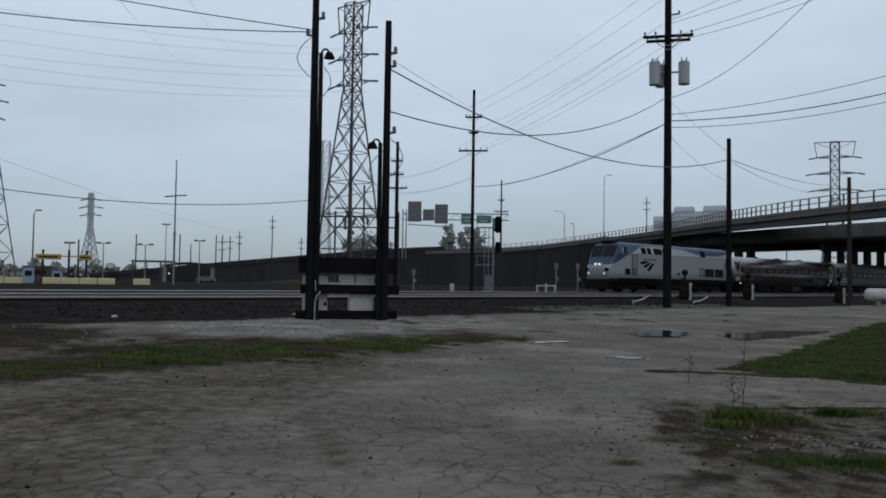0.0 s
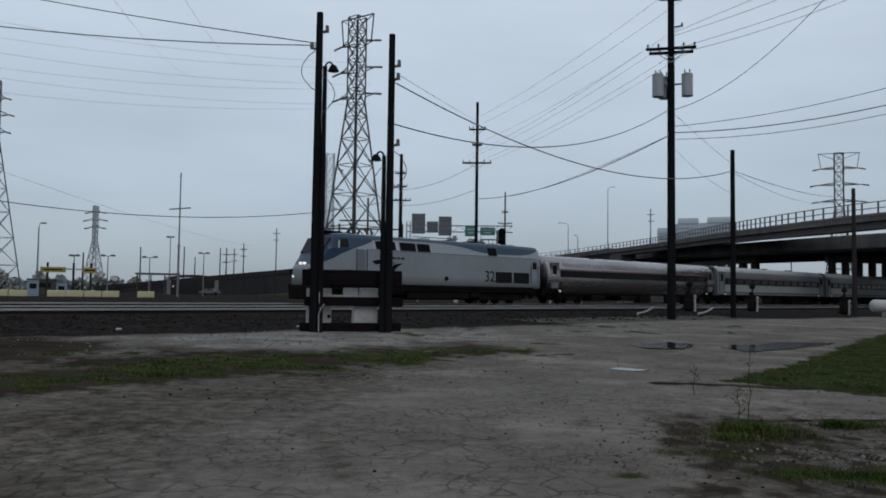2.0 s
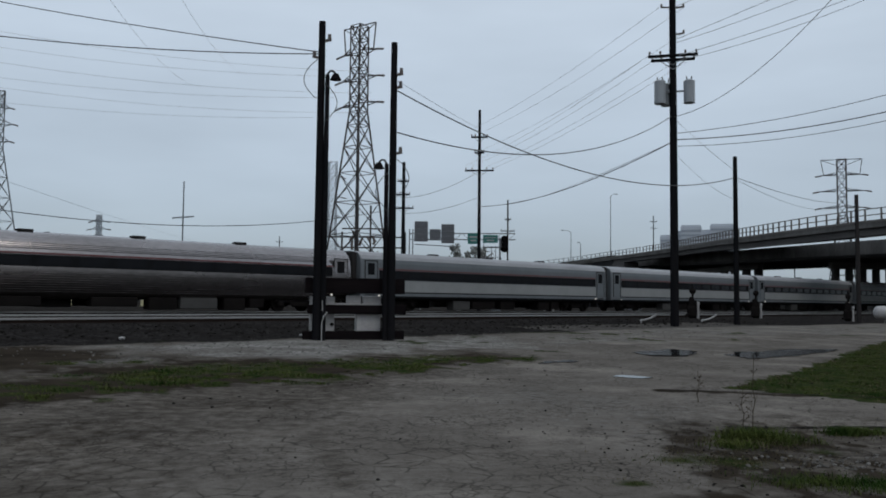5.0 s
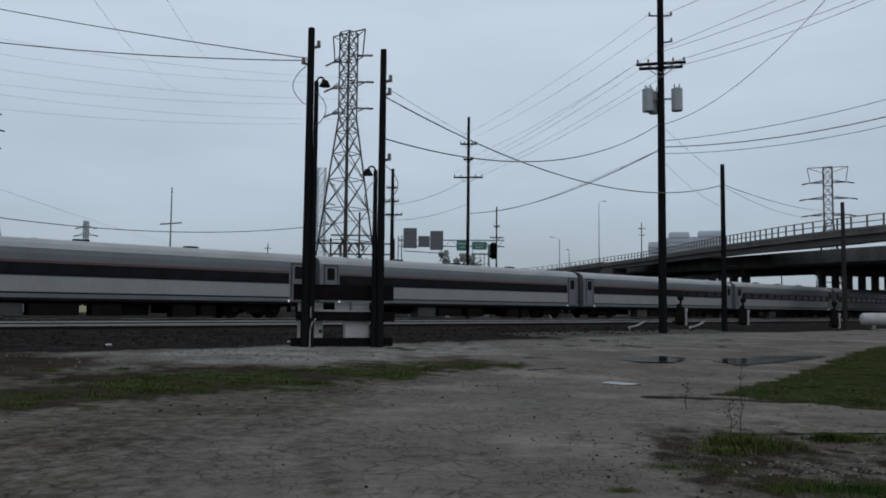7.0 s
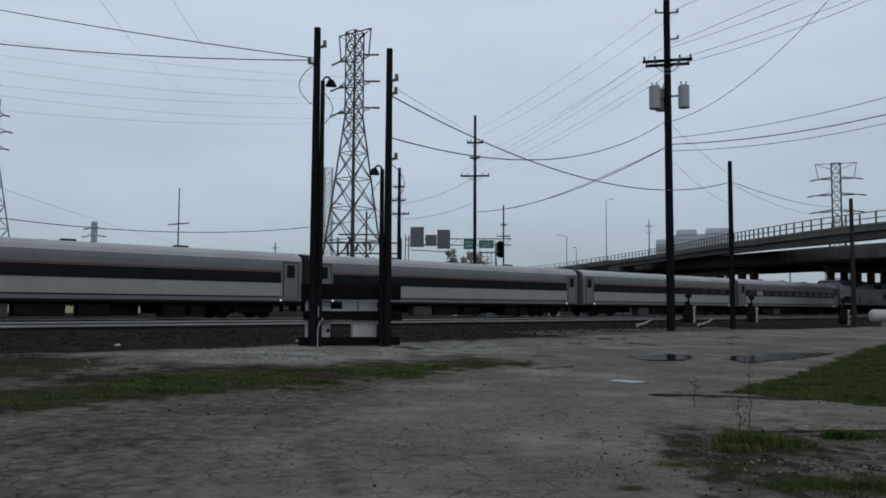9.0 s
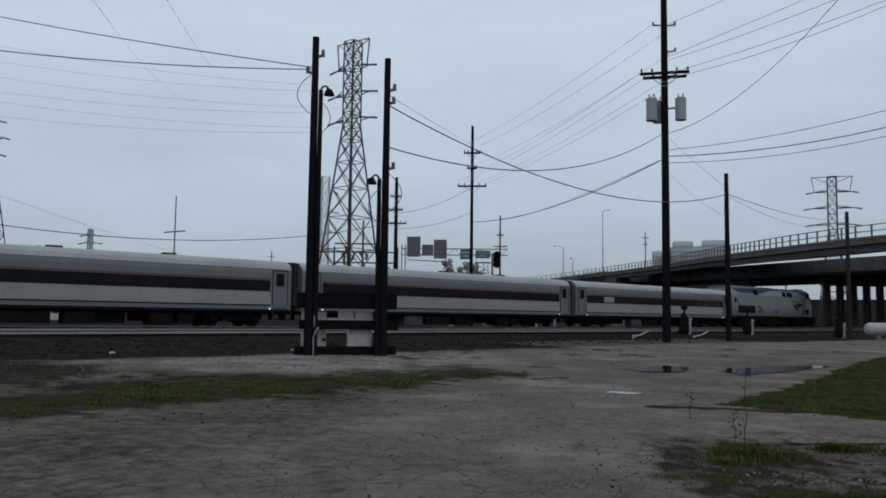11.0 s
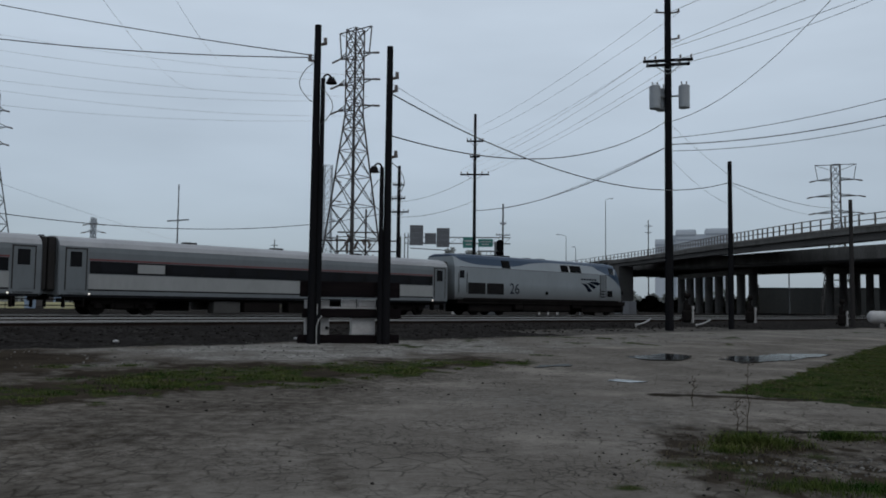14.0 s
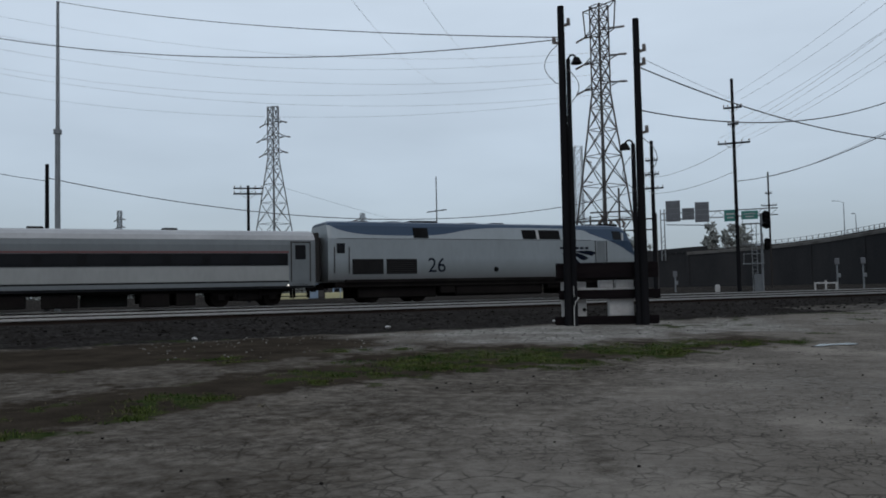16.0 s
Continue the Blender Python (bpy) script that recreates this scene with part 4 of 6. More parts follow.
def dense(pts, step=5.0):
    out = []
    p = [Vector((*polar(a, d), z)) for a, d, z in pts]
    for a, b in zip(p, p[1:]):
        n = max(1, int((b - a).length / step))
        out += [a.lerp(b, k / n) for k in range(n)]
    out.append(p[-1])
    for _ in range(6):
        out = [out[0]] + [(out[k - 1] + 2 * out[k] + out[k + 1]) / 4 for k in range(1, len(out) - 1)] + [out[-1]]
    return out


edge = dense(EDGE)
cut = min(range(len(edge)), key=lambda k: abs(math.degrees(math.atan2(edge[k].x, edge[k].y)) - 10.7))
bridge = thing("overpass", pose(0, 0, 0), "grimy concrete highway overpass crossing the railway", "overpass", kind="structure")
span = [(p.x, p.y, p.z) for p in edge[:cut + 12]]
# path runs from open end to the ramp, so the far side of the deck lies to its right
bm = bmesh.new()
sweep(bm, span, [(-0.25, -1.45), (7.5, -1.45), (7.5, -2.15), (0.6, -2.15), (0.5, -2.12), (-0.25, -2.1)])
part("deck", bm, M_FASCIA, bridge, "stained concrete deck edge")
bm = bmesh.new()
sweep(bm, span, [(-0.32, -1.3), (0.15, -1.3), (0.15, -1.55), (-0.32, -1.55)])
part("kerb", bm, M_CONC, bridge)
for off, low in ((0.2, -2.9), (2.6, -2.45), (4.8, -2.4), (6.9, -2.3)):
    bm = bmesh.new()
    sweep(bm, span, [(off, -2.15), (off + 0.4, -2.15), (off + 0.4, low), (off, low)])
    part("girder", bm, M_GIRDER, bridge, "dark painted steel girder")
for z in (-0.02, -0.68):
    bm = bmesh.new()
    sweep(bm, [(p.x, p.y, p.z) for p in edge[:cut + 26]], [(-0.05, z), (0.06, z), (0.06, z - 0.09), (-0.05, z - 0.09)])
    part("handrail", bm, M_CONC, bridge, "pale concrete handrail")
pb = bmesh.new()
box(pb, (0, 0, -0.72), (0.15, 0.15, 1.42))
post_mesh = mesh_of("post", pb, M_CONC)
walked, last = 0.0, edge[0]
for p in edge[:cut + 26]:
    walked += (p - last).length
    last = p
run, want = 0.0, 0.0
for a, b in zip(edge[:cut + 25], edge[1:cut + 26]):
    ln = (b - a).length
    while want < run + ln:
        q = a.lerp(b, (want - run) / ln)
        placed("post", post_mesh, bridge, pose(q.x, q.y, q.z))
        want += 1.75
    run += ln

# ramp: retaining wall and grassed bank
ramp_path = [(p.x, p.y, p.z - 1.0) for p in edge[cut:]]
bm = bmesh.new()
sweep(bm, [(p.x, p.y, p.z - 2.9) for p in edge[cut - 1:cut + 1]], [(-0.15, 0), (3.6, 0), (3.6, -13), (-0.15, -13)])
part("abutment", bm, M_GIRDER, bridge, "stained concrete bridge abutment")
bm = bmesh.new()
sweep(bm, ramp_path, [(0, 0), (3.4, 0), (3.4, -14), (0, -14)])
ramp_wall = part("retaining_wall", bm, M_CONC_DARK, bridge, "soot-dark retaining wall of the ramp")
bm = bmesh.new()
sweep(bm, [(x, y, z + 0.9) for x, y, z in ramp_path[10:]], [(-0.25, 0), (0.1, 0), (0.1, -1.2), (-0.25, -1.2)])
part("parapet", bm, M_CONC_DARK, bridge, "dark concrete parapet of the ramp")
for k in range(2, len(ramp_path) - 6, 3):
    x, y, z = ramp_path[k]
    a, b = ramp_path[k - 1], ramp_path[k + 1]
    bm = bmesh.new()
    box(bm, (x, y, z / 2 - 0.2), (0.9, 0.5, z + 0.4), math.degrees(math.atan2(b[1] - a[1], b[0] - a[0])))
    part("buttress", bm, M_CONC_DARK, bridge)

# second, wider carriageway behind
E2 = dense([(60, 108, 8.9), (45, 107, 8.9), (36, 106, 8.85), (28, 112, 8.86), (24, 124, 9.12), (19.2, 150, 10.05), (14.2, 200, 11.6), (10.6, 225, 12.1), (8, 240, 12.1)])
far_bridge = thing("overpass", pose(0, 0, 0), "lower dark highway overpass behind the first", "overpass", kind="structure")
bm = bmesh.new()
sweep(bm, [(p.x, p.y, p.z) for p in E2], [(-0.2, 0.6), (0.2, 0.6), (0.2, 0), (36, 0), (36, -0.6), (0.3, -0.6), (0.2, -1.15), (-0.2, -1.15)])
part("deck", bm, M_FASCIA, far_bridge, "stained concrete deck edge")
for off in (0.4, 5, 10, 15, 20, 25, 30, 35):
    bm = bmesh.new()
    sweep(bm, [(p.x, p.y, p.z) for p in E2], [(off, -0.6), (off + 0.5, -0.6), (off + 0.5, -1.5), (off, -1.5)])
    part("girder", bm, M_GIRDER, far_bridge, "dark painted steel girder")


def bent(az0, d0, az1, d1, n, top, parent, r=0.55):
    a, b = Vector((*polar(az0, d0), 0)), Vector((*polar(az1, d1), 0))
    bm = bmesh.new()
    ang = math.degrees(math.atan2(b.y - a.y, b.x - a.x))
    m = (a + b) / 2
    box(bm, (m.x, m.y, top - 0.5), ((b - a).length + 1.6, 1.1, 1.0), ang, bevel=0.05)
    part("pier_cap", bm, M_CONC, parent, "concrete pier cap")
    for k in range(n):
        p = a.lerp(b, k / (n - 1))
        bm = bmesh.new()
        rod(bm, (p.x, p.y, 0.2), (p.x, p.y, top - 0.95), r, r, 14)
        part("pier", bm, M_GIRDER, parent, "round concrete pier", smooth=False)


bent(15.9, 192, 20.35, 162, 8, 8.9, far_bridge, 0.8)
bent(24.85, 134, 29.2, 141, 7, 7.7, far_bridge)
bent(32.0, 97, 33.5, 104, 3, 9.2, bridge, 0.6)


for az, d, h, w in ((11.75, 112, 1.5, 0.8), (12.3, 112, 1.7, 0.9), (12.75, 113, 1.7, 0.9)):
    x, y = polar(az, d)
    bm = bmesh.new()
    box(bm, (0, 0, h / 2), (w, w, h), bevel=0.06)
    box(bm, (0, 0, h), (w * 1.1, w * 1.1, 0.1), bevel=0.03)
    ob = part("relay_case", bm, M_SIGNBACK)
    ob.matrix_basis = pose(x, y, 0.5, 0, 0, -az)
    tagged(ob, "pale lineside relay case by the abutment", "relay case", "relay cases")


# long grey wall of the yard beyond the overpass
M_YARDWALL = mat("weathered_yard_wall", (0.055, 0.055, 0.053), (0.034, 0.035, 0.034), 0.9, big=0.15, fine=3, bump=0.2, stretch=(1, 1, 0.4))
bm = bmesh.new()
sweep(bm, [(*polar(a, 240), 0.2) for a in (20.2, 22, 24, 26, 28, 31, 36, 42)], [(0, 0), (0.5, 0), (0.5, 6.9), (0.65, 6.9), (0.65, 7.1), (-0.15, 7.1), (-0.15, 6.9), (0, 6.9)])
tagged(part("yard_wall", bm, M_YARDWALL), "long weathered grey wall beyond the overpass", "wall", kind="structure")
steel = bmesh.new()
rod(steel, (*polar(22.5, 214), 0.3), (*polar(22.5, 214), 10.2), 0.18, 0.14, 8)
tagged(part("steel_post", steel, M_STEEL), "slim grey steel post before the yard wall", "post")

# ---- street lamps on the overpass ----
def street_lamp(xy, z0, h, arm, label, turn=0.0, head="cobra"):
    lp = thing("street_lamp", pose(*xy, z0, 0, 0, turn), label, "street lamp", "street lamps")
    bm = bmesh.new()
    rod(bm, (0, 0, 0), (0, 0, h), 0.12, 0.07, 10)
    part("post", bm, M_STEEL, lp)
    bm = bmesh.new()
    if head == "cobra":
        prev = Vector((0, 0, h - 0.05))
        for k in range(1, 7):
            q = Vector((arm * k / 6, 0, h + 0.55 * math.sin(k / 6 * math.pi / 2)))
            rod(bm, prev, q, 0.05, 0.045, 6)
            prev = q
        part("arm", bm, M_STEEL, lp)
        bm = bmesh.new()
        box(bm, (arm + 0.3 * (1 if arm > 0 else -1), 0, h + 0.5), (0.7, 0.25, 0.16), bevel=0.04)
    else:
        box(bm, (0, 0, h), (arm, 0.2, 0.1))
        part("arm", bm, M_STEEL, lp)
        bm = bmesh.new()
        box(bm, (-arm / 2, 0, h + 0.1), (0.7, 0.5, 0.3), bevel=0.04)
        part("head", bm, M_SIGNBACK, lp, "grey lamp head")
        bm = bmesh.new()
        box(bm, (arm / 2, 0, h + 0.1), (0.7, 0.5, 0.3), bevel=0.04)
    part("head", bm, M_SIGNBACK, lp, "grey lamp head")


street_lamp(polar(10.96, 203), 11.8, 15.4, 1.1, "grey cobra-head street lamp on the overpass")
street_lamp(polar(8.3, 216), 11.2, 8.4, -1.9, "grey cobra-head street lamp on the overpass")
street_lamp(polar(8.95, 213), 11.2, 5.0, -0.25, "short grey post on the overpass")
street_lamp(polar(-26.3, 110), 0.5, 8.2, 0.25, "dark street lamp with a short arm in the yard")
for az, d, el, arm in ((-22.25, 150, 2.16, 1.6), (-19.73, 150, 2.13, 1.9), (-18.48, 190, 3.49, 1.0), (-16.35, 160, 2.48, 1.3), (-24.23, 140, 2.10, 0.9)):
    street_lamp(polar(az, d), 0.5, EYE + d * math.tan(radians(el)) - 0.5, arm, "yard floodlight on a grey post", head="flood")

# ---- sign gantry over the ramp ----
gx, gy = polar(0.8, 238)
gantry = thing("sign_gantry", pose(gx, gy, 9.0, 0, 0, -4), "steel highway sign gantry with grey and green signs", "sign gantry")
SC = 238 / 1469


def gan(px, py):
    return (px - 805) * SC, 0, EYE + (503 - py) * SC - 9.0


for px in (715,):
    bm = bmesh.new()
    for o in (-0.5, 0.5):
        bar(bm, (gan(px, 0)[0] + o, 0, -1), (gan(px, 0)[0] + o, 0, gan(0, 374)[2]), 0.28)
    for k in range(5):
        bar(bm, (gan(px, 0)[0] - 0.5, 0, 1.2 * k), (gan(px, 0)[0] + 0.5, 0, 1.2 * k + 1.2), 0.14)
    part("post", bm, M_STEEL, gantry)
bm = bmesh.new()
xa, xb, z0, z1 = gan(712, 0)[0], gan(900, 0)[0], gan(0, 392)[2], gan(0, 381)[2]
for y in (0.2, 1.4):
    for z in (z0, z1):
        bar(bm, (xa, y, z), (xb, y, z), 0.2)
n = 16
for k in range(n):
    u0, u1 = xa + (xb - xa) * k / n, xa + (xb - xa) * (k + 1) / n
    bar(bm, (u0, 0.2, z0 if k % 2 else z1), (u1, 0.2, z1 if k % 2 else z0), 0.12)
part("truss", bm, M_STEEL, gantry)
bm = bmesh.new()
bar(bm, gan(722, 401), gan(795, 405), 0.25)
part("catwalk", bm, M_STEEL, gantry)
for (x0, y0, x1, y1), m, lab in (((721, 360, 745, 396), M_SIGNBACK, "grey back of a highway sign"), ((748, 374, 768, 394), M_SIGNBACK, "grey back of a highway sign"),
                                 ((769, 365, 792, 399), M_SIGNBACK, "grey back of a highway sign"), ((816, 381, 836, 400), M_GREEN, "green highway sign"), ((843, 384, 869, 398), M_GREEN, "green highway sign")):
    a, b = gan(x0, y1), gan(x1, y0)
    bm = bmesh.new()
    box(bm, ((a[0] + b[0]) / 2, -0.1, (a[2] + b[2]) / 2), (b[0] - a[0], 0.14, b[2] - a[2]), bevel=0.03)
    sg = part("sign", bm, m, gantry, lab)
    bm = bmesh.new()
    w, h = b[0] - a[0], b[2] - a[2]
    if m is M_SIGNBACK:
        for k in range(4):
            z = a[2] + h * (k + 0.5) / 4
            bar(bm, (a[0] + 0.1, -0.22, z), (b[0] - 0.1, -0.22, z), 0.1)
        part("stiffener", bm, M_STEEL, sg)
    else:
        for k, f in ((0, 0.7), (1, 0.5)):
            box(bm, ((a[0] + b[0]) / 2, -0.19, a[2] + h * (0.65 - 0.33 * k)), (w * f, 0.02, h * 0.13))
        part("legend_bar", bm, M_WHITE, sg)


# ---- railway signal and lineside ----
sx, sy = polar(3.45, 82)
sgn = thing("railway_signal", pose(sx, sy, ground_z(sx, sy)), "grey railway signal mast with a black hooded head", "railway signal")
bm = bmesh.new()
rod(bm, (0, 0, 0), (0, 0, 7.2), 0.10, 0.09, 10)
part("mast", bm, M_STEEL, sgn)
bm = bmesh.new()
for x in (-0.42, -0.85):
    bar(bm, (x, 0.1, 0), (x, 0.1, 6.4), 0.06)
for k in range(18):
    bar(bm, (-0.42, 0.1, 0.35 * k + 0.3), (-0.85, 0.1, 0.35 * k + 0.3), 0.04)
part("ladder", bm, M_STEEL, sgn)
for z in (2.6, 4.4, 6.3):
    bm = bmesh.new()
    box(bm, (-0.75, 0.2, z), (1.9, 0.9, 0.08))
    for x in (-1.6, 0.1):
        bar(bm, (x, -0.2, z), (x, -0.2, z + 0.9), 0.05)
    bar(bm, (-1.6, -0.2, z + 0.9), (0.1, -0.2, z + 0.9), 0.05)
    part("platform", bm, M_STEEL, sgn)
for z, r in ((6.6, 0.62), (4.35, 0.42)):
    bm = bmesh.new()
    box(bm, (0.45, -0.16, z), (r * 1.2, 0.08, r * 2.1), bevel=0.035)
    rod(bm, (0.45, -0.12, z + r * 0.75), (0.45, -0.2, z + r * 0.75), r * 0.6, r * 0.6, 24)
    rod(bm, (0.45, -0.12, z - r * 0.75), (0.45, -0.2, z - r * 0.75), r * 0.6, r * 0.6, 24)
    for o in (-0.5, 0.1, 0.7):
        rod(bm, (0.45, -0.2, z + r * o), (0.45, -0.5, z + r * o), r * 0.28, r * 0.26, 14)
    hd = part("signal_head", bm, M_BLACK, sgn, "round black signal head")
    bm = bmesh.new()
    bar(bm, (0, 0, z), (0.4, -0.1, z), 0.1)
    part("bracket", bm, M_STEEL, hd)
bm = bmesh.new()
box(bm, (-0.3, 0.5, 0.8), (0.8, 0.6, 1.6), bevel=0.03)
part("relay_box", bm, M_STEEL, sgn)

bx, by = polar(7.1, 80)
rail_gate = thing("white_barrier", pose(bx, by, ground_z(bx, by), 0, 0, -7), "low white-painted pipe barrier by the track", "barrier")
for x in (-0.85, 0.0, 0.85):
    bm = bmesh.new()
    rod(bm, (x, 0, 0), (x, 0, 0.75 + (0.15 if x == 0 else 0)), 0.09, 0.09, 8)
    part("post", bm, M_WHITE, rail_gate)
bm = bmesh.new()
box(bm, (0, 0, 0.66), (1.9, 0.1, 0.14), bevel=0.02)
part("rail", bm, M_WHITE, rail_gate)


def marker_post(az, d, h, label):
    x, y = polar(az, d)
    mk = thing("crossing_post", pose(x, y, ground_z(x, y)), label, "post", "lineside posts")
    bm = bmesh.new()
    rod(bm, (0, 0, 0), (0, 0, h), 0.08, 0.07, 8)
    part("post", bm, M_STEEL, mk)
    bm = bmesh.new()
    box(bm, (0, -0.12, h - 0.3), (0.42, 0.1, 0.6), bevel=0.04)
    part("head", bm, M_SIGNBACK, mk, "grey hooded lamp unit")
    bm = bmesh.new()
    box(bm, (0.12, -0.1, h * 0.45), (0.3, 0.25, 0.4), bevel=0.03)
    part("box", bm, M_STEEL, mk)


marker_post(7.78, 86, 2.95, "grey lineside post with a hooded lamp")
marker_post(9.23, 88, 3.0, "grey lineside post with a hooded lamp")
marker_post(-2.0, 90, 2.2, "grey lineside post with a hooded lamp")


def switch_stand(az, d, label):
    x, y = polar(az, d)
    st = thing("switch_stand", pose(x, y, ground_z(x, y), 0, 0, 20), label, "switch stand", "switch stands")
    bm = bmesh.new()
    rod(bm, (0.35, 0, -0.1), (0.35, 0, 0.85), 0.09, 0.08, 10)
    rod(bm, (0.35, 0, 0.85), (0.35, 0, 1.05), 0.13, 0.11, 10)
    part("white_post", bm, M_WHITE, st, "white-painted stub post")
    bm = bmesh.new()
    rod(bm, (-0.05, 0, 0), (-0.05, 0, 1.9), 0.07, 0.06, 8)
    box(bm, (-0.1, 0, 0.42), (0.7, 0.4, 0.84), bevel=0.15)
    box(bm, (-0.15, 0, 1.05), (0.34, 0.3, 0.6), bevel=0.1)
    box(bm, (0.1, 0, 0.95), (0.3, 0.25, 0.4), bevel=0.1)
    box(bm, (-0.05, 0, 1.72), (0.5, 0.26, 0.36), bevel=0.12)
    bar(bm, (-0.1, 0, 0.3), (-0.7, -0.1, 0.15), 0.12)
    part("stand", bm, M_UNDER, st, "black switch mechanism and lantern")


switch_stand(16.3, 55.5, "black switch stand beside a white stub post")
switch_stand(20.2, 62, "black switch stand beside a white stub post")
switch_stand(25.55, 66, "black switch stand beside a white stub post")


def guy_guard(xy, label):
    gd = bmesh.new()
    x, y = xy
    z = ground_z(x, y)
    prev = Vector((x - 0.9, y - 0.1, z + 0.14))
    for k in range(1, 7):
        f = k / 6
        q = Vector((x - 0.9 + 0.9 * f, y - 0.1, z + 0.14 + 0.34 * f * f))
        rod(gd, prev, q, 0.045, 0.045, 8)
        prev = q
    rod(gd, (x - 0.85, y - 0.1, z - 0.1), (x - 0.85, y - 0.1, z + 0.15), 0.04, 0.04, 8)
    tagged(part("pipe_rail", gd, M_WHITE), label, "pipe", "white pipe ends")


guy_guard((P4[0] - 0.2, P4[1] + 3.0), "bent white pipe end beside a pole")
guy_guard((P5[0] - 0.2, P5[1] + 3.0), "bent white pipe end beside a pole")

tx, ty = polar(28.55, 62)
tank = thing("gas_tank", pose(tx, ty, ground_z(tx, ty), 0, 0, -20), "white horizontal gas tank with domed ends", "tank")
bm = bmesh.new()
rod(bm, (-1.5, 0, 0.75), (1.5, 0, 0.75), 0.42, 0.42, 24)
for s in (-1, 1):
    prev_r, prev_x = 0.42, 1.5
    for k in range(1, 5):
        a = k / 4 * math.pi / 2
        r, xx = max(0.02, 0.42 * math.cos(a)), 1.5 + 0.32 * math.sin(a)
        rod(bm, (s * prev_x, 0, 0.75), (s * xx, 0, 0.75), prev_r, r, 24)
        prev_r, prev_x = r, xx
part("shell", bm, M_WHITE, tank)
for x in (-1, 1):
    bm = bmesh.new()
    box(bm, (x, 0, 0.15), (0.25, 0.8, 0.4), bevel=0.03)
    part("saddle", bm, M_CONC, tank)
bm = bmesh.new()
rod(bm, (0, 0, 1.1), (0, 0, 1.3), 0.16, 0.16, 12)
part("valve_dome", bm, M_STEEL, tank)

# small white box and litter by the track
wx, wy = polar(0.65, 84)
bm = bmesh.new()
box(bm, (0, 0, 0.35), (0.45, 0.4, 0.75), bevel=0.05)
ob = part("cable_marker", bm, M_WHITE)
ob.matrix_basis = pose(wx, wy, ground_z(wx, wy))
tagged(ob, "small white cable marker box by the track", "marker")
for s, q, r in ((9.3, 22.7, 0.09), (14.6, 21.9, 0.08), (3.5, 21.0, 0.08)):
    x, y = T(s, q)
    bm = bmesh.new()
    blob(bm, (0, 0, 0.04), r, s, 0.5)
    ob = part("litter", bm, M_WHITE)
    ob.matrix_basis = pose(x, y, ground_z(x, y))
    tagged(ob, "crumpled piece of pale litter", "litter", "litter by the track")

# ---- yard on the far side ----
for k in range(11):
    a0 = -31.0 + 1.06 * k
    if k in (4, 9):
        continue
    x, y = polar(a0 + 0.5, 104)
    bm = bmesh.new()
    box(bm, (0, 0, 0.37), (1.86, 0.45, 0.74), bevel=0.05)
    ob = part("road_barrier", bm, M_YELLOW)
    ob.matrix_basis = pose(x, y, 0.5, 0, 0, -(a0 + 0.5))
    tagged(ob, "faded yellow concrete road barrier in the yard", "barrier", "yellow barriers in the yard")


def booth(az, d, w, h, material, label, depth=1.6):
    x, y = polar(az, d)
    bt = thing("booth", pose(x, y, 0.5, 0, 0, -az), label, "booth", "yard booths")
    bm = bmesh.new()
    box(bm, (0, 0, h / 2), (w, depth, h), bevel=0.06)
    part("shell", bm, material, bt)
    bm = bmesh.new()
    box(bm, (0, -depth / 2 - 0.02, h * 0.62), (w * 0.6, 0.05, h * 0.3))
    part("window", bm, M_GLASS, bt)
    bm = bmesh.new()
    box(bm, (0, 0, h + 0.06), (w + 0.2, depth + 0.2, 0.12), bevel=0.02)
    part("roof", bm, M_SIGNBACK, bt)


M_BOOTH = mat("faded_blue_booth", (0.20, 0.26, 0.34), (0.16, 0.21, 0.28), 0.6, bump=0.05)
booth(-26.5, 106, 1.2, 1.9, M_BOOTH, "small faded blue booth in the yard")
booth(-24.9, 108, 1.1, 1.6, M_BOOTH, "small faded blue booth in the yard")
booth(-26.0, 140, 4.0, 2.3, M_LATTICE, "low grey hut in the yard", 3)
canopy = thing("canopy", pose(*polar(-19.2, 178), 0.5, 0, 0, 19.2), "flat grey yard canopy on thin posts", "canopy")
bm = bmesh.new()
box(bm, (0, 0, 4.2), (8.5, 5, 0.35), bevel=0.05)
part("roof", bm, M_SIGNBACK, canopy)
for x in (-3.9, -1.3, 1.3, 3.9):
    for y in (-2.2, 2.2):
        bm = bmesh.new()
        bar(bm, (x, y, 0), (x, y, 4.05), 0.18)
        part("post", bm, M_LATTICE, canopy)
sy0 = thing("height_gauge", pose(*polar(-24.5, 122), 0.5, 0, 0, 24.5), "height gauge beam with two dull yellow signs", "height gauge")
for x in (-2.6, 0.55, 2.7):
    bm = bmesh.new()
    rod(bm, (x, 0, 0), (x, 0, 4.4), 0.14, 0.14, 8)
    part("post", bm, M_POLE2, sy0)
bm = bmesh.new()
box(bm, (-0.1, 0, 3.55), (6.2, 0.15, 0.2))
part("beam", bm, M_WHITE, sy0)
M_OCHRE = mat("ochre_sign_sheet", (0.30, 0.23, 0.05), (0.24, 0.18, 0.05), 0.6, big=2, bump=0)
for x, w in ((-1.95, 3.1), (2.55, 1.7)):
    bm = bmesh.new()
    box(bm, (x, -0.16, 3.45), (w, 0.1, 0.72), bevel=0.02)
    sg = part("sign", bm, M_OCHRE, sy0)
    bm = bmesh.new()
    box(bm, (x, -0.22, 3.45), (w * 0.75, 0.02, 0.2))
    part("legend_bar", bm, M_BLACK, sg)

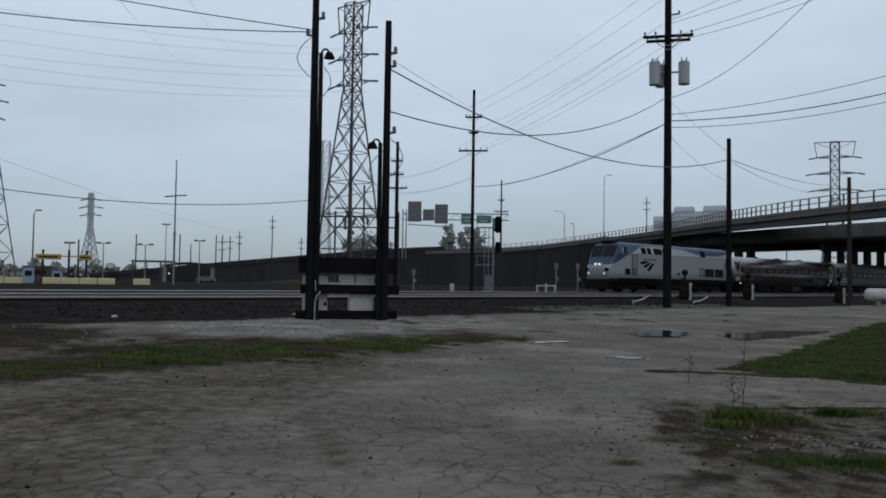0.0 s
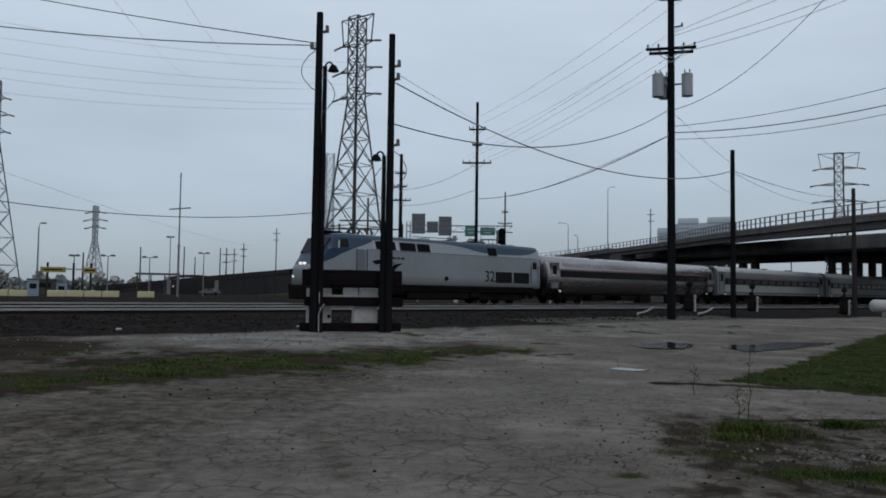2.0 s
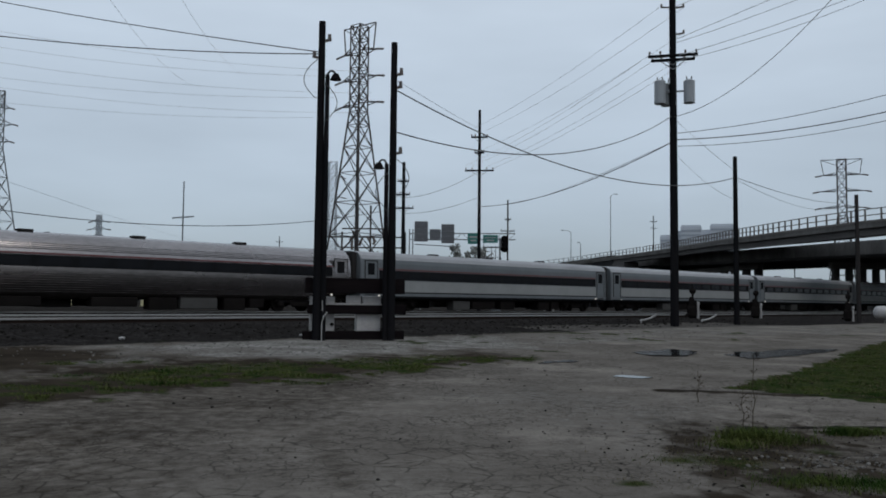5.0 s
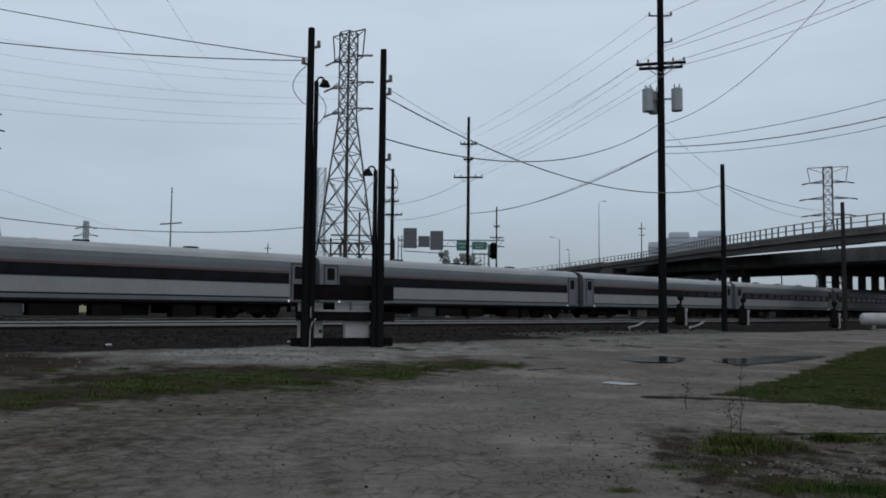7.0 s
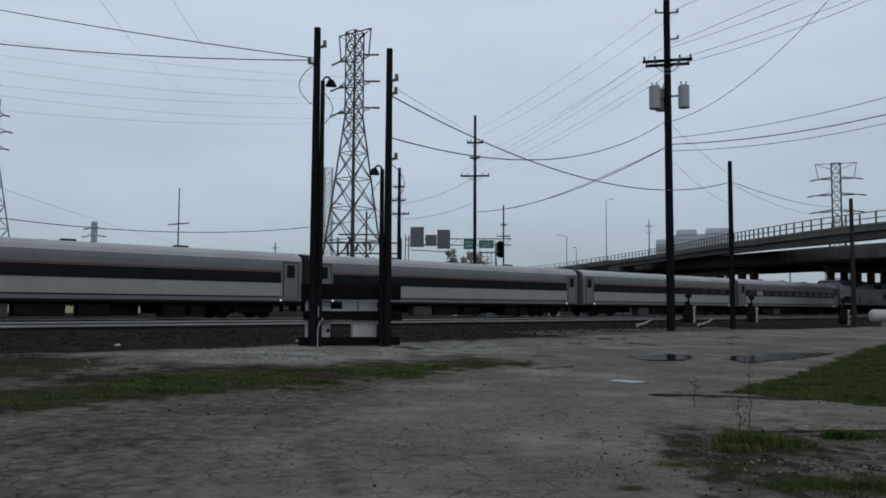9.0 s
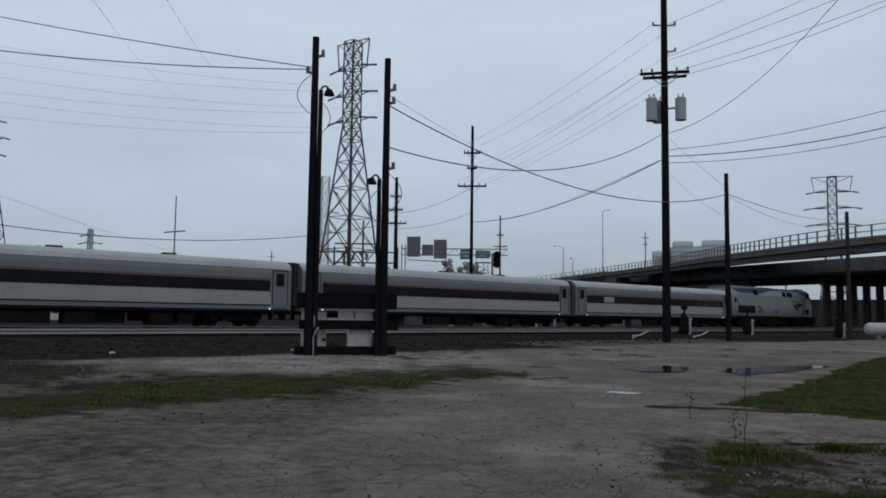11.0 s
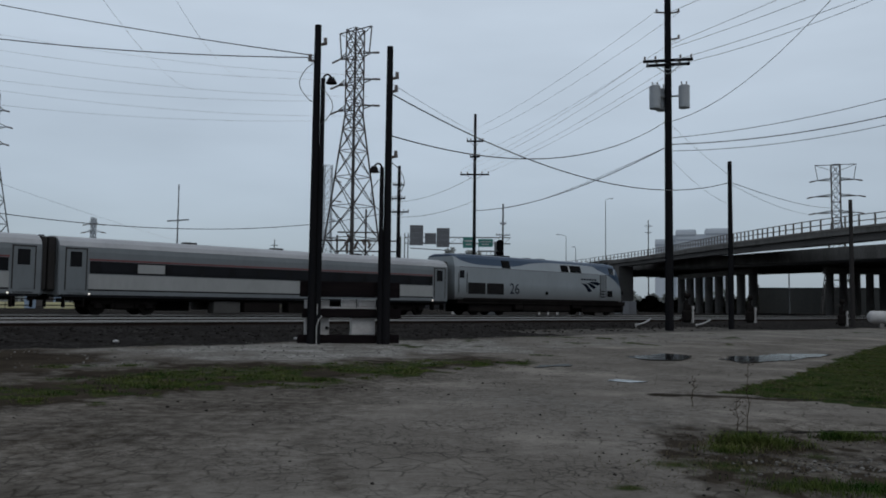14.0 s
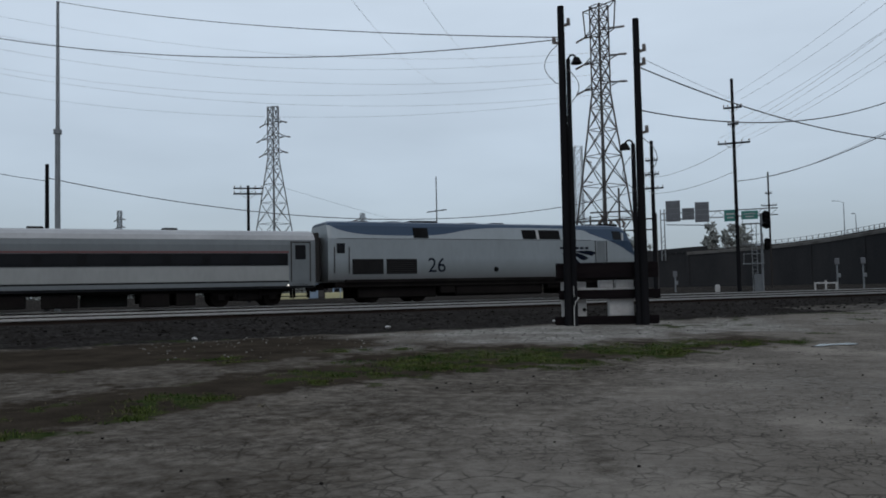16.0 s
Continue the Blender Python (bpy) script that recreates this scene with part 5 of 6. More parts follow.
# underpass portal in the ramp, with a lamp, and a pale car before it
up = thing("underpass", pose(*polar(-17.0, 205), 0.5, 0, 0, 17), "dark arched underpass mouth in the road embankment", "underpass")
for s in (-1, 1):
    bm = bmesh.new()
    box(bm, (s * 5.4, 0, 1.7), (0.9, 4, 3.4), bevel=0.1)
    part("wing_wall", bm, M_CONC, up)
bm = bmesh.new()
for k in range(12):
    a0, a1 = math.pi * k / 12, math.pi * (k + 1) / 12
    bar(bm, (-5.6 * math.cos(a0), 0, 3.2 + 1.2 * math.sin(a0)), (-5.6 * math.cos(a1), 0, 3.2 + 1.2 * math.sin(a1)), 0.6)
part("arch", bm, M_CONC_DARK, up)
bm = bmesh.new()
box(bm, (0, 3, 1.8), (10.4, 0.3, 3.6))
part("back", bm, M_CONC_DARK, up)
bm = bmesh.new()
blob(bm, (-4.4, -0.4, 1.9), 0.2, 3)
part("lamp", bm, M_MARKER, up, "small white lamp")


def parked_car(az, d, turn, material, label):
    x, y = polar(az, d)
    c = thing("parked_car", pose(x, y, 0.5, 0, 0, turn), label, "car", "cars in the yard")
    bm = bmesh.new()
    pr = [(-2.2, 0.35), (-2.25, 0.8), (-1.5, 0.95), (-0.8, 1.45), (0.7, 1.45), (1.3, 0.98), (2.1, 0.88), (2.25, 0.4)]
    v0, v1 = [bm.verts.new((x, -0.85, z)) for x, z in pr], [bm.verts.new((x, 0.85, z)) for x, z in pr]
    bm.faces.new(v0)
    bm.faces.new(v1[::-1])
    for k in range(len(pr)):
        j = (k + 1) % len(pr)
        bm.faces.new((v0[k], v1[k], v1[j], v0[j]))
    bmesh.ops.recalc_face_normals(bm, faces=bm.faces)
    part("body", bm, material, c)
    bm = bmesh.new()
    box(bm, (0, 0, 1.2), (1.5, 1.74, 0.35), bevel=0.1)
    part("windows", bm, M_GLASS, c)
    for x in (-1.35, 1.35):
        for s in (-0.8, 0.8):
            bm = bmesh.new()
            rod(bm, (x, s - 0.1, 0.33), (x, s + 0.1, 0.33), 0.33, 0.33, 14)
            part("wheel", bm, M_BLACK, c)


parked_car(-15.9, 196, 10, M_SIGNBACK, "grey car parked near the underpass")

# brown grass bank in front of the ramp's wall
bm = bmesh.new()
bank = [(p.x, p.y, p.z - 1.0) for p in edge if -15 < math.degrees(math.atan2(p.x, p.y)) < -3]
rings = []
for k, (x, y, z) in enumerate(bank):
    d = math.hypot(x, y)
    f = min(1, (k / 14) ** 1.3, ((len(bank) - 1 - k) / 14) ** 1.3)
    top = (z - 0.6) * f + 0.2
    rings.append([bm.verts.new((x * (d - o) / d, y * (d - o) / d, 0.3 + (top - 0.3) * h)) for o, h in ((0.4, 1.0), (3, 0.85), (7, 0.45), (13, 0.0))])
for r0, r1 in zip(rings, rings[1:]):
    for k in range(3):
        bm.faces.new((r0[k], r0[k + 1], r1[k + 1], r1[k]))
bmesh.ops.recalc_face_normals(bm, faces=bm.faces)
M_BANK = mat("brown_grass_bank", (0.030, 0.029, 0.021), (0.052, 0.046, 0.034), 0.95, big=0.3, fine=3, bump=0.4)
tagged(part("embankment", bm, M_BANK), "brownish grass embankment below the ramp", "embankment", kind="structure")


# ---- far buildings, trees and scrub ----
def far_block(az, d, w, h, z0, floors, label):
    x, y = polar(az, d)
    b = thing("office_block", pose(x, y, 0.5, 0, 0, -az), label, "building", "distant office blocks")
    bm = bmesh.new()
    box(bm, (0, 0, h / 2), (w, w * 0.6, h), bevel=0.2)
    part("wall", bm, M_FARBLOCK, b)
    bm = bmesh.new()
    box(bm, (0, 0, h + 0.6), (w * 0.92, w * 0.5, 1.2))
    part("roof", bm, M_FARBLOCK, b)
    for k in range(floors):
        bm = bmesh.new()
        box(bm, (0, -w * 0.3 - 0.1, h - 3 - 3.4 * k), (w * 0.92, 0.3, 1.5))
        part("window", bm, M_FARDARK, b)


for az, w, h in ((14.65, 10, 51), (15.35, 8, 54), (16.2, 15, 58), (17.2, 12, 54.5), (18.15, 17, 58.5)):
    far_block(az, 640, w, h, 0, 4, "pale hazy office block on the horizon")
far_block(2.3, 700, 30, 30, 0, 3, "pale hazy low building on the horizon")


def bare_tree(az, d, z0, h, spread, seed, label):
    rnd = random.Random(seed)
    x, y = polar(az, d)
    tr = thing("tree", pose(x, y, z0), label, "tree", "bare trees")
    tb, cb = bmesh.new(), bmesh.new()
    rod(tb, (0, 0, -0.3), (0, 0, h * 0.45), 0.018 * h, 0.012 * h, 7)
    for k in range(16):
        a = rnd.uniform(0, 6.28)
        z = rnd.uniform(0.3, 0.75) * h
        e = Vector((math.cos(a) * spread * rnd.uniform(0.4, 1), math.sin(a) * spread * rnd.uniform(0.4, 1), z + rnd.uniform(0.1, 0.3) * h))
        rod(tb, (0, 0, z * 0.8), e, 0.006 * h, 0.002 * h, 5)
        for _ in range(26):
            c = e + Vector((rnd.gauss(0, 0.22), rnd.gauss(0, 0.22), rnd.gauss(0, 0.25))) * spread
            f = Vector((rnd.gauss(0, 1), rnd.gauss(0, 1), rnd.gauss(0.4, 1))).normalized()
            bar(cb, c, c + f * rnd.uniform(0.04, 0.11) * h, 0.02 * h * rnd.uniform(0.5, 1.2))
    rod(tb, (0, 0, h * 0.45), (0, 0, h * 0.9), 0.012 * h, 0.003 * h, 6)
    part("trunk", tb, M_BARK, tr)
    part("crown", cb, M_TWIG, tr)


bare_tree(0.35, 256, 0.5, 17.1, 1.7, 1, "thin early-spring tree behind the ramp")
bare_tree(1.55, 255, 0.5, 16.6, 2.0, 2, "thin early-spring tree behind the ramp")
bare_tree(2.4, 256, 0.5, 18.0, 2.4, 3, "thin early-spring tree behind the ramp")
bare_tree(-4.6, 262, 0.5, 15.4, 4.0, 4, "thin early-spring tree behind the ramp")
bare_tree(-6.0, 262, 0.5, 14.5, 4.1, 5, "thin early-spring tree behind the ramp")


def scrub(az0, az1, d, h, n, label, material=None):
    vs, fs = [], []
    for k in range(n):
        az = random.uniform(az0, az1)
        env = 0.45 + 0.55 * abs(noise.noise(Vector((az * 0.9, d * 0.1, 2)))) * 2
        x, y = polar(az, d + random.uniform(-4, 4))
        z = 0.4 + random.random() ** 0.7 * h * env
        r = random.uniform(0.12, 0.35) * (d / 150) * 2.0
        a, b = Vector((random.gauss(0, 1), random.gauss(0, 1), random.gauss(0, 1))).normalized() * r, Vector((random.gauss(0, 1), random.gauss(0, 1), random.gauss(0, 1))).normalized() * r
        c, i = Vector((x, y, z)), len(vs)
        vs += [c - a, c + b, c + a, c - b]
        fs.append((i, i + 1, i + 2, i + 3))
    me = bpy.data.meshes.new("scrub")
    me.from_pydata(vs, [], fs)
    me.materials.append(material or M_BUSH)
    tagged(new("scrub", me), label, "scrub", kind="stuff")


# the two farthest rows use the pale twig colour to imitate haze
scrub(-48, -14, 330, 7.0, 5000, "hazy line of scrub and trees along the horizon", M_TWIG)
scrub(11, 40, 330, 9.5, 4200, "hazy trees beyond the overpass", M_TWIG)
scrub(13.0, 20.6, 236, 4.4, 2600, "dull scrub beyond the overpass")


# ---- the train: built lying along +y, rail top at z = 0 ----
def truck(parent, y, base, wheel_r, material=None):
    """A bogie: side frames, bolster, springs and four wheels."""
    tk = new("bogie")
    tk.parent = parent
    tk.matrix_basis = pose(0, y, 0)
    bm = bmesh.new()
    for s in (-1, 1):
        box(bm, (s * 1.02, 0, wheel_r + 0.16), (0.16, base + 0.9, 0.22), bevel=0.05)
        box(bm, (s * 1.06, 0, wheel_r - 0.02), (0.18, base * 0.42, 0.34), bevel=0.08)
        for e in (-1, 1):
            box(bm, (s * 1.06, e * base / 2, wheel_r + 0.02), (0.22, 0.42, 0.42), bevel=0.08)
            rod(bm, (s * 1.08, e * base * 0.24, wheel_r - 0.1), (s * 1.08, e * base * 0.24, wheel_r + 0.34), 0.11, 0.11, 10)
    box(bm, (0, 0, wheel_r + 0.05), (2.0, 0.5, 0.3))
    part("bogie_frame", bm, material or M_UNDER, tk)
    for e in (-1, 1):
        for s in (-1, 1):
            bm = bmesh.new()
            rod(bm, (s * 0.72, e * base / 2, wheel_r), (s * 0.86, e * base / 2, wheel_r), wheel_r, wheel_r * 0.98, 24)
            rod(bm, (s * 0.68, e * base / 2, wheel_r), (s * 0.72, e * base / 2, wheel_r), wheel_r + 0.025, wheel_r + 0.025, 24)
            part("wheel", bm, M_WHEEL, tk)
    return tk


def loft(rings, close=True):
    bm = bmesh.new()
    vr = [[bm.verts.new(p) for p in r] for r in rings]
    n = len(vr[0])
    for a, b in zip(vr, vr[1:]):
        for k in range(n if close else n - 1):
            bm.faces.new((a[k], a[(k + 1) % n], b[(k + 1) % n], b[k]))
    bm.faces.new(vr[0][::-1])
    bm.faces.new(vr[-1])
    bmesh.ops.recalc_face_normals(bm, faces=bm.faces)
    return bm


LOCO_L = 21.2


def livery(name, grime=1.85):
    """Silver sides with a navy-blue roof sweep; the edge runs as a curve along the body."""
    m = mat(name, (0.222, 0.243, 0.256), (0.178, 0.195, 0.205), 0.42, 0.12, big=0.5, fine=5, bump=0.02, stretch=(1, 1, 0.35))
    nd, ln = m.node_tree.nodes, m.node_tree.links
    p = nd["Principled BSDF"]
    silver = p.inputs["Base Color"].links[0].from_socket
    co, sp = nd.new("ShaderNodeTexCoord"), nd.new("ShaderNodeSeparateXYZ")
    ln.new(co.outputs["Object"], sp.inputs[0])
    nose_y = nd.new("ShaderNodeMath")
    nose_y.operation, nose_y.inputs[0].default_value = "SUBTRACT", LOCO_L
    ln.new(sp.outputs["Y"], nose_y.inputs[1])
    unit = nd.new("ShaderNodeMath")
    unit.operation, unit.inputs[1].default_value = "DIVIDE", 22.0
    ln.new(nose_y.outputs[0], unit.inputs[0])
    curve = nd.new("ShaderNodeFloatCurve")
    cv = curve.mapping.curves[0]
    pts = [(0, 2.35), (0.6, 2.36), (1.0, 2.46), (2.75, 3.22), (4.5, 3.80), (5.1, 4.02), (8, 4.10), (11.0, 4.08), (12.8, 3.95), (14.6, 3.66), (16.5, 3.58), (19, 3.62), (20.4, 3.85), (21.2, 4.15)]
    cv.points[0].location, cv.points[1].location = (0, pts[0][1] / 5), (1, 4.2 / 5)
    for y, z in pts[1:]:
        cv.points.new(y / 22.0, z / 5)
    for q in cv.points:
        q.handle_type = "AUTO_CLAMPED"
    curve.mapping.update()
    ln.new(unit.outputs[0], curve.inputs["Value"])
    zz = nd.new("ShaderNodeMath")
    zz.operation, zz.inputs[1].default_value = "DIVIDE", 5.0
    ln.new(sp.outputs["Z"], zz.inputs[0])
    gt = nd.new("ShaderNodeMath")
    gt.operation = "GREATER_THAN"
    ln.new(zz.outputs[0], gt.inputs[0])
    ln.new(curve.outputs[0], gt.inputs[1])
    mx = nd.new("ShaderNodeMixRGB")
    mx.inputs[2].default_value = (0.009, 0.027, 0.057, 1)
    ln.new(gt.outputs[0], mx.inputs[0])
    ln.new(silver, mx.inputs[1])
    # road grime low on the sides
    gr = nd.new("ShaderNodeMapRange")
    gr.inputs["From Min"].default_value, gr.inputs["From Max"].default_value = 1.15, grime
    gr.inputs["To Min"].default_value, gr.inputs["To Max"].default_value = 0.85, 0.0
    ln.new(sp.outputs["Z"], gr.inputs["Value"])
    g2 = nd.new("ShaderNodeMixRGB")
    g2.inputs[2].default_value = (0.04, 0.035, 0.031, 1)
    ln.new(gr.outputs[0], g2.inputs[0])
    ln.new(mx.outputs[0], g2.inputs[1])
    ln.new(g2.outputs[0], p.inputs["Base Color"])
    return m


M_LIVERY = livery("silver_and_blue_livery")
M_LIVERY_DIRTY = livery("road_stained_silver_and_blue_livery", 2.35)


def side_x(z):
    return 1.54 if z <= 3.4 else 1.54 - 0.22 * (z - 3.4) / 0.7


def panel(bm, side, y0, y1, z0, z1, proud=0.02):
    """A thin plate lying on the body side between two heights (follows the cant of the upper side)."""
    a, b = side_x(z0) + proud, side_x(z1) + proud
    vs = [bm.verts.new((side * x, y, z)) for x, y, z in ((a, y0, z0), (a, y1, z0), (b, y1, z1), (b, y0, z1))]
    ws = [bm.verts.new((side * (x - proud - 0.03), y, z)) for x, y, z in ((a, y0, z0), (a, y1, z0), (b, y1, z1), (b, y0, z1))]
    bm.faces.new(vs)
    bm.faces.new(ws[::-1])
    for k in range(4):
        j = (k + 1) % 4
        bm.faces.new((vs[k], ws[k], ws[j], vs[j]))
    bmesh.ops.recalc_face_normals(bm, faces=bm.faces)


def lettering(text, size, material, parent, m, name="number"):
    cu = bpy.data.curves.new(name, "FONT")
    cu.body, cu.size, cu.extrude, cu.align_x = text, size, 0.006, "CENTER"
    tmp = bpy.data.objects.new("tmp_text", cu)
    scene.collection.objects.link(tmp)
    dg = bpy.context.evaluated_depsgraph_get()
    me = bpy.data.meshes.new_from_object(tmp.evaluated_get(dg))
    bpy.data.objects.remove(tmp)
    me.materials.clear()
    me.materials.append(material)
    ob = new(name, me)
    ob.parent, ob.matrix_basis = parent, m
    return ob


SWEEPS = [
    [(65, 118), (110, 106), (170, 106), (222, 112), (150, 128), (95, 138)],
    [(120, 152), (165, 130), (205, 121), (258, 119), (210, 140), (185, 158), (155, 168)],
    [(178, 185), (215, 155), (250, 130), (315, 122), (270, 150), (240, 180), (222, 198)]]


def locomotive(number, label, lit=True):
    """A streamlined passenger diesel with its nose at +y."""
    L = LOCO_L
    lo = thing("locomotive", pose(0, 0, 0), label, "locomotive", "locomotives")
    body = []
    for d, zt, w in ((0.4, 2.05, 0.95), (0.47, 2.28, 1.05), (0.7, 2.52, 1.18), (1.03, 2.92, 1.28), (1.43, 3.62, 1.40), (1.73, 4.05, 1.46), (2.0, 4.32, 1.50), (2.73, 4.37, 1.54), (6, 4.36, 1.54), (12, 4.36, 1.54), (19.5, 4.36, 1.54), (20.9, 4.34, 1.54), (21.1, 4.25, 1.50)):
        y = L - d
        zs = min(3.4, zt - 0.35)
        zm = zs + (zt - zs) * 0.72
        k = w / 1.54
        wm = (1.54 - 0.22 * (zm - 3.4) / 0.7) * k if zt > 3.75 else w * 0.9
        half = [(w * 0.96, 1.12), (w, 1.25), (w, zs), (wm, zm), (wm - 0.16 * k, zt - 0.08), (wm * 0.62, zt)]
        body.append([(x, y, z) for x, z in half] + [(-x, y, z) for x, z in reversed(half)])
    part("body", loft(body), M_LIVERY if lit else M_LIVERY_DIRTY, lo, "silver body with navy-blue roof sweep")
    # pilot and underframe
    bm = bmesh.new()
    box(bm, (0, L - 0.57, 0.72), (2.5, 0.5, 0.8), bevel=0.12)
    box(bm, (0, L - 0.43, 0.42), (2.3, 0.25, 0.35), bevel=0.06)
    part("pilot", bm, M_UNDER, lo, "black snow-plough pilot")
    bm = bmesh.new()
    box(bm, (0, L / 2, 1.0), (2.9, L - 0.93, 0.34), bevel=0.03)
    part("underframe", bm, M_UNDER, lo)
    bm = bmesh.new()
    box(bm, (0, L / 2 - 0.2, 0.62), (2.7, 5.8, 0.72), bevel=0.12)
    for s in (-1, 1):
        rod(bm, (s * 1.15, L / 2 + 3.0, 0.72), (s * 1.15, L / 2 + 4.1, 0.72), 0.2, 0.2, 12)
        box(bm, (s * 1.2, L / 2 - 3.6, 0.68), (0.4, 0.9, 0.5), bevel=0.04)
    part("fuel_tank", bm, M_UNDER, lo, "grimy black fuel tank")
    truck(lo, L - 3.62, 2.75, 0.5)
    truck(lo, 4.1, 2.75, 0.5)
    # dark boxes added to close the light gaps between wheels, as shade would
    for y in (L - 4.0, 4.1):
        for s in (-1, 1):
            bm = bmesh.new()
            box(bm, (s * 1.16, y, 0.58), (0.12, 4.6, 0.66), bevel=0.08)
            part("bogie_fill", bm, M_UNDER, lo)
    bm = bmesh.new()
    box(bm, (0, L - 1.5, 0.68), (2.3, 1.6, 0.62), bevel=0.1)
    part("air_tank", bm, M_UNDER, lo)
    # windshield
    for s in (-1, 1):
        bm = bmesh.new()
        q = [(0.06, 1.15, 3.10), (1.14, 1.15, 3.10), (1.20, 1.72, 4.02), (0.06, 1.72, 4.02)]
        dz = 0.035
        a = [bm.verts.new((s * x, L - d + 0.03, z + dz)) for x, d, z in q]
        c = [bm.verts.new((s * x, L - d - 0.06, z - 0.06)) for x, d, z in q]
        bm.faces.new(a)
        bm.faces.new(c[::-1])
        for k in range(4):
            bm.faces.new((a[k], c[k], c[(k + 1) % 4], a[(k + 1) % 4]))
        bmesh.ops.recalc_face_normals(bm, faces=bm.faces)
        part("windshield", bm, M_GLASS, lo, "sloping tinted windshield pane")
        for x, z, d in ((0.2, 2.40, 0.62),):
            bm = bmesh.new()
            rod(bm, (s * x, L - d, z), (s * x, L - d + 0.16, z + 0.03), 0.08, 0.08, 14)
            part("headlight", bm, M_HEADLAMP if lit else M_GLASS, lo, "white headlight")
        bm = bmesh.new()
        rod(bm, (s * 0.78, L - 0.49, 1.62), (s * 0.80, L - 0.37, 1.62), 0.07, 0.07, 12)
        part("ditch_light", bm, M_HEADLAMP if lit else M_GLASS, lo, "white ditch light")
        bm = bmesh.new()
        box(bm, (s * 1.0, L - 0.47, 1.95), (0.3, 0.3, 0.3), bevel=0.04)
        part("marker_housing", bm, M_BLACK, lo)
        # cab side
        bm = bmesh.new()
        box(bm, (s * 1.475, L - 2.15, 3.62), (0.06, 0.14, 0.5), bevel=0.02)
        part("cab_mirror", bm, M_CHROME, lo)
        bm = bmesh.new()
        panel(bm, s, L - 2.88, L - 2.25, 3.45, 3.98, 0.012)
        part("cab_window", bm, M_GLASS, lo, "tinted cab side window")
        bm = bmesh.new()
        panel(bm, s, L - 3.21, L - 2.48, 1.55, 2.08, 0.015)
        part("step_recess", bm, M_BLACK, lo)
        for d in (3.45, 4.27):
            bm = bmesh.new()
            rod(bm, (s * 1.60, L - d, 1.55), (s * 1.60, L - d, 3.38), 0.024, 0.024, 6)
            rod(bm, (s * 1.5, L - d, 1.57), (s * 1.6, L - d, 1.57), 0.02, 0.02, 6)
            rod(bm, (s * 1.5, L - d, 3.36), (s * 1.6, L - d, 3.36), 0.02, 0.02, 6)
            part("grab_iron", bm, M_DIAPH, lo)
        bm = bmesh.new()
        panel(bm, s, L - 4.14, L - 3.54, 1.35, 3.36, 0.008)
        part("cab_door", bm, M_SILVER, lo, "silver cab door")
        bm = bmesh.new()
        for z in (1.55, 1.78, 2.0):
            box(bm, (s * 1.56, L - 3.84, z), (0.05, 0.5, 0.09))
        part("step", bm, M_BLACK, lo)
        # engine-room openings
        for a, b in ((5.03, 5.82), (6.0, 6.67), (7.05, 8.42), (8.56, 9.7)) if lit else ((6.75, 8.2), (8.4, 9.35)):
            bm = bmesh.new()
            panel(bm, s, L - b, L - a, 3.44, 3.98, 0.012)
            part("engine_window", bm, M_BLACK, lo, "dark grille opening")
        for a in (4.88, 5.91, 6.83) if lit else (8.3,):
            bm = bmesh.new()
            panel(bm, s, L - a - 0.07, L - a + 0.07, 3.46, 4.0, 0.012)
            part("pillar", bm, M_WHITE, lo, "white pillar between grilles")
        bm = bmesh.new()
        panel(bm, s, L - 16.26, L - 15.36, 3.45, 4.02, 0.014)
        part("roof_grille", bm, M_BLACK, lo)
        for a, b in ((16.1, 17.88), (18.05, 19.8)):
            bm = bmesh.new()
            panel(bm, s, L - b, L - a, 1.52, 2.32, 0.012)
            op = part("air_intake", bm, M_BLACK, lo, "black louvred air intake")
            bm = bmesh.new()
            for k in range(7):
                panel(bm, s, L - b + 0.03, L - a - 0.03, 1.57 + 0.105 * k, 1.60 + 0.105 * k, 0.02)
            part("louvre", bm, M_DIAPH, op)
        bm = bmesh.new()
        rod(bm, (s * 1.5, L - 11.18, 1.72), (s * 1.62, L - 11.18, 1.72), 0.15, 0.13, 12)
        part("filler_cap", bm, M_BLACK, lo)
        # rear door, window and grab irons
        bm = bmesh.new()
        panel(bm, s, 0.55, 1.0, 2.62, 3.15, 0.014)
        part("rear_window", bm, M_GLASS, lo)
        for y in (0.42, 1.22):
            bm = bmesh.new()
            rod(bm, (s * 1.6, y, 1.6), (s * 1.6, y, 2.95), 0.024, 0.024, 6)
            part("grab_iron", bm, M_DIAPH, lo)
        bm = bmesh.new()
        box(bm, (s * 1.52, L / 2 - 0.3, 1.17), (0.08, L - 2.53, 0.16))
        part("side_sill", bm, M_UNDER, lo, "dark side sill")
        bm = bmesh.new()
        panel(bm, s, 0.6, L - 4.52, 3.385, 3.41, 0.006)
        part("seam", bm, M_DIAPH, lo)
        # emblem of three swept bars over a bar of lettering
        for k in range(3):
            bm = bmesh.new()
            pts = [((4.70 if lit else 4.2) + (u - 66) * 0.01016, 2.70 - (v - 114) * 0.0097) for u, v in SWEEPS[k]]
            vs = [bm.verts.new((s * 1.551, L - d, z)) for d, z in pts]
            ws = [bm.verts.new((s * 1.53, L - d, z)) for d, z in pts]
            bm.faces.new(vs)
            bm.faces.new(ws[::-1])
            for j in range(len(pts)):
                i = (j + 1) % len(pts)
                bm.faces.new((vs[j], ws[j], ws[i], vs[i]))
            bmesh.ops.recalc_face_normals(bm, faces=bm.faces)
            part("emblem_bar", bm, M_NAVY, lo, "dark blue swept emblem bar")
        bm = bmesh.new()
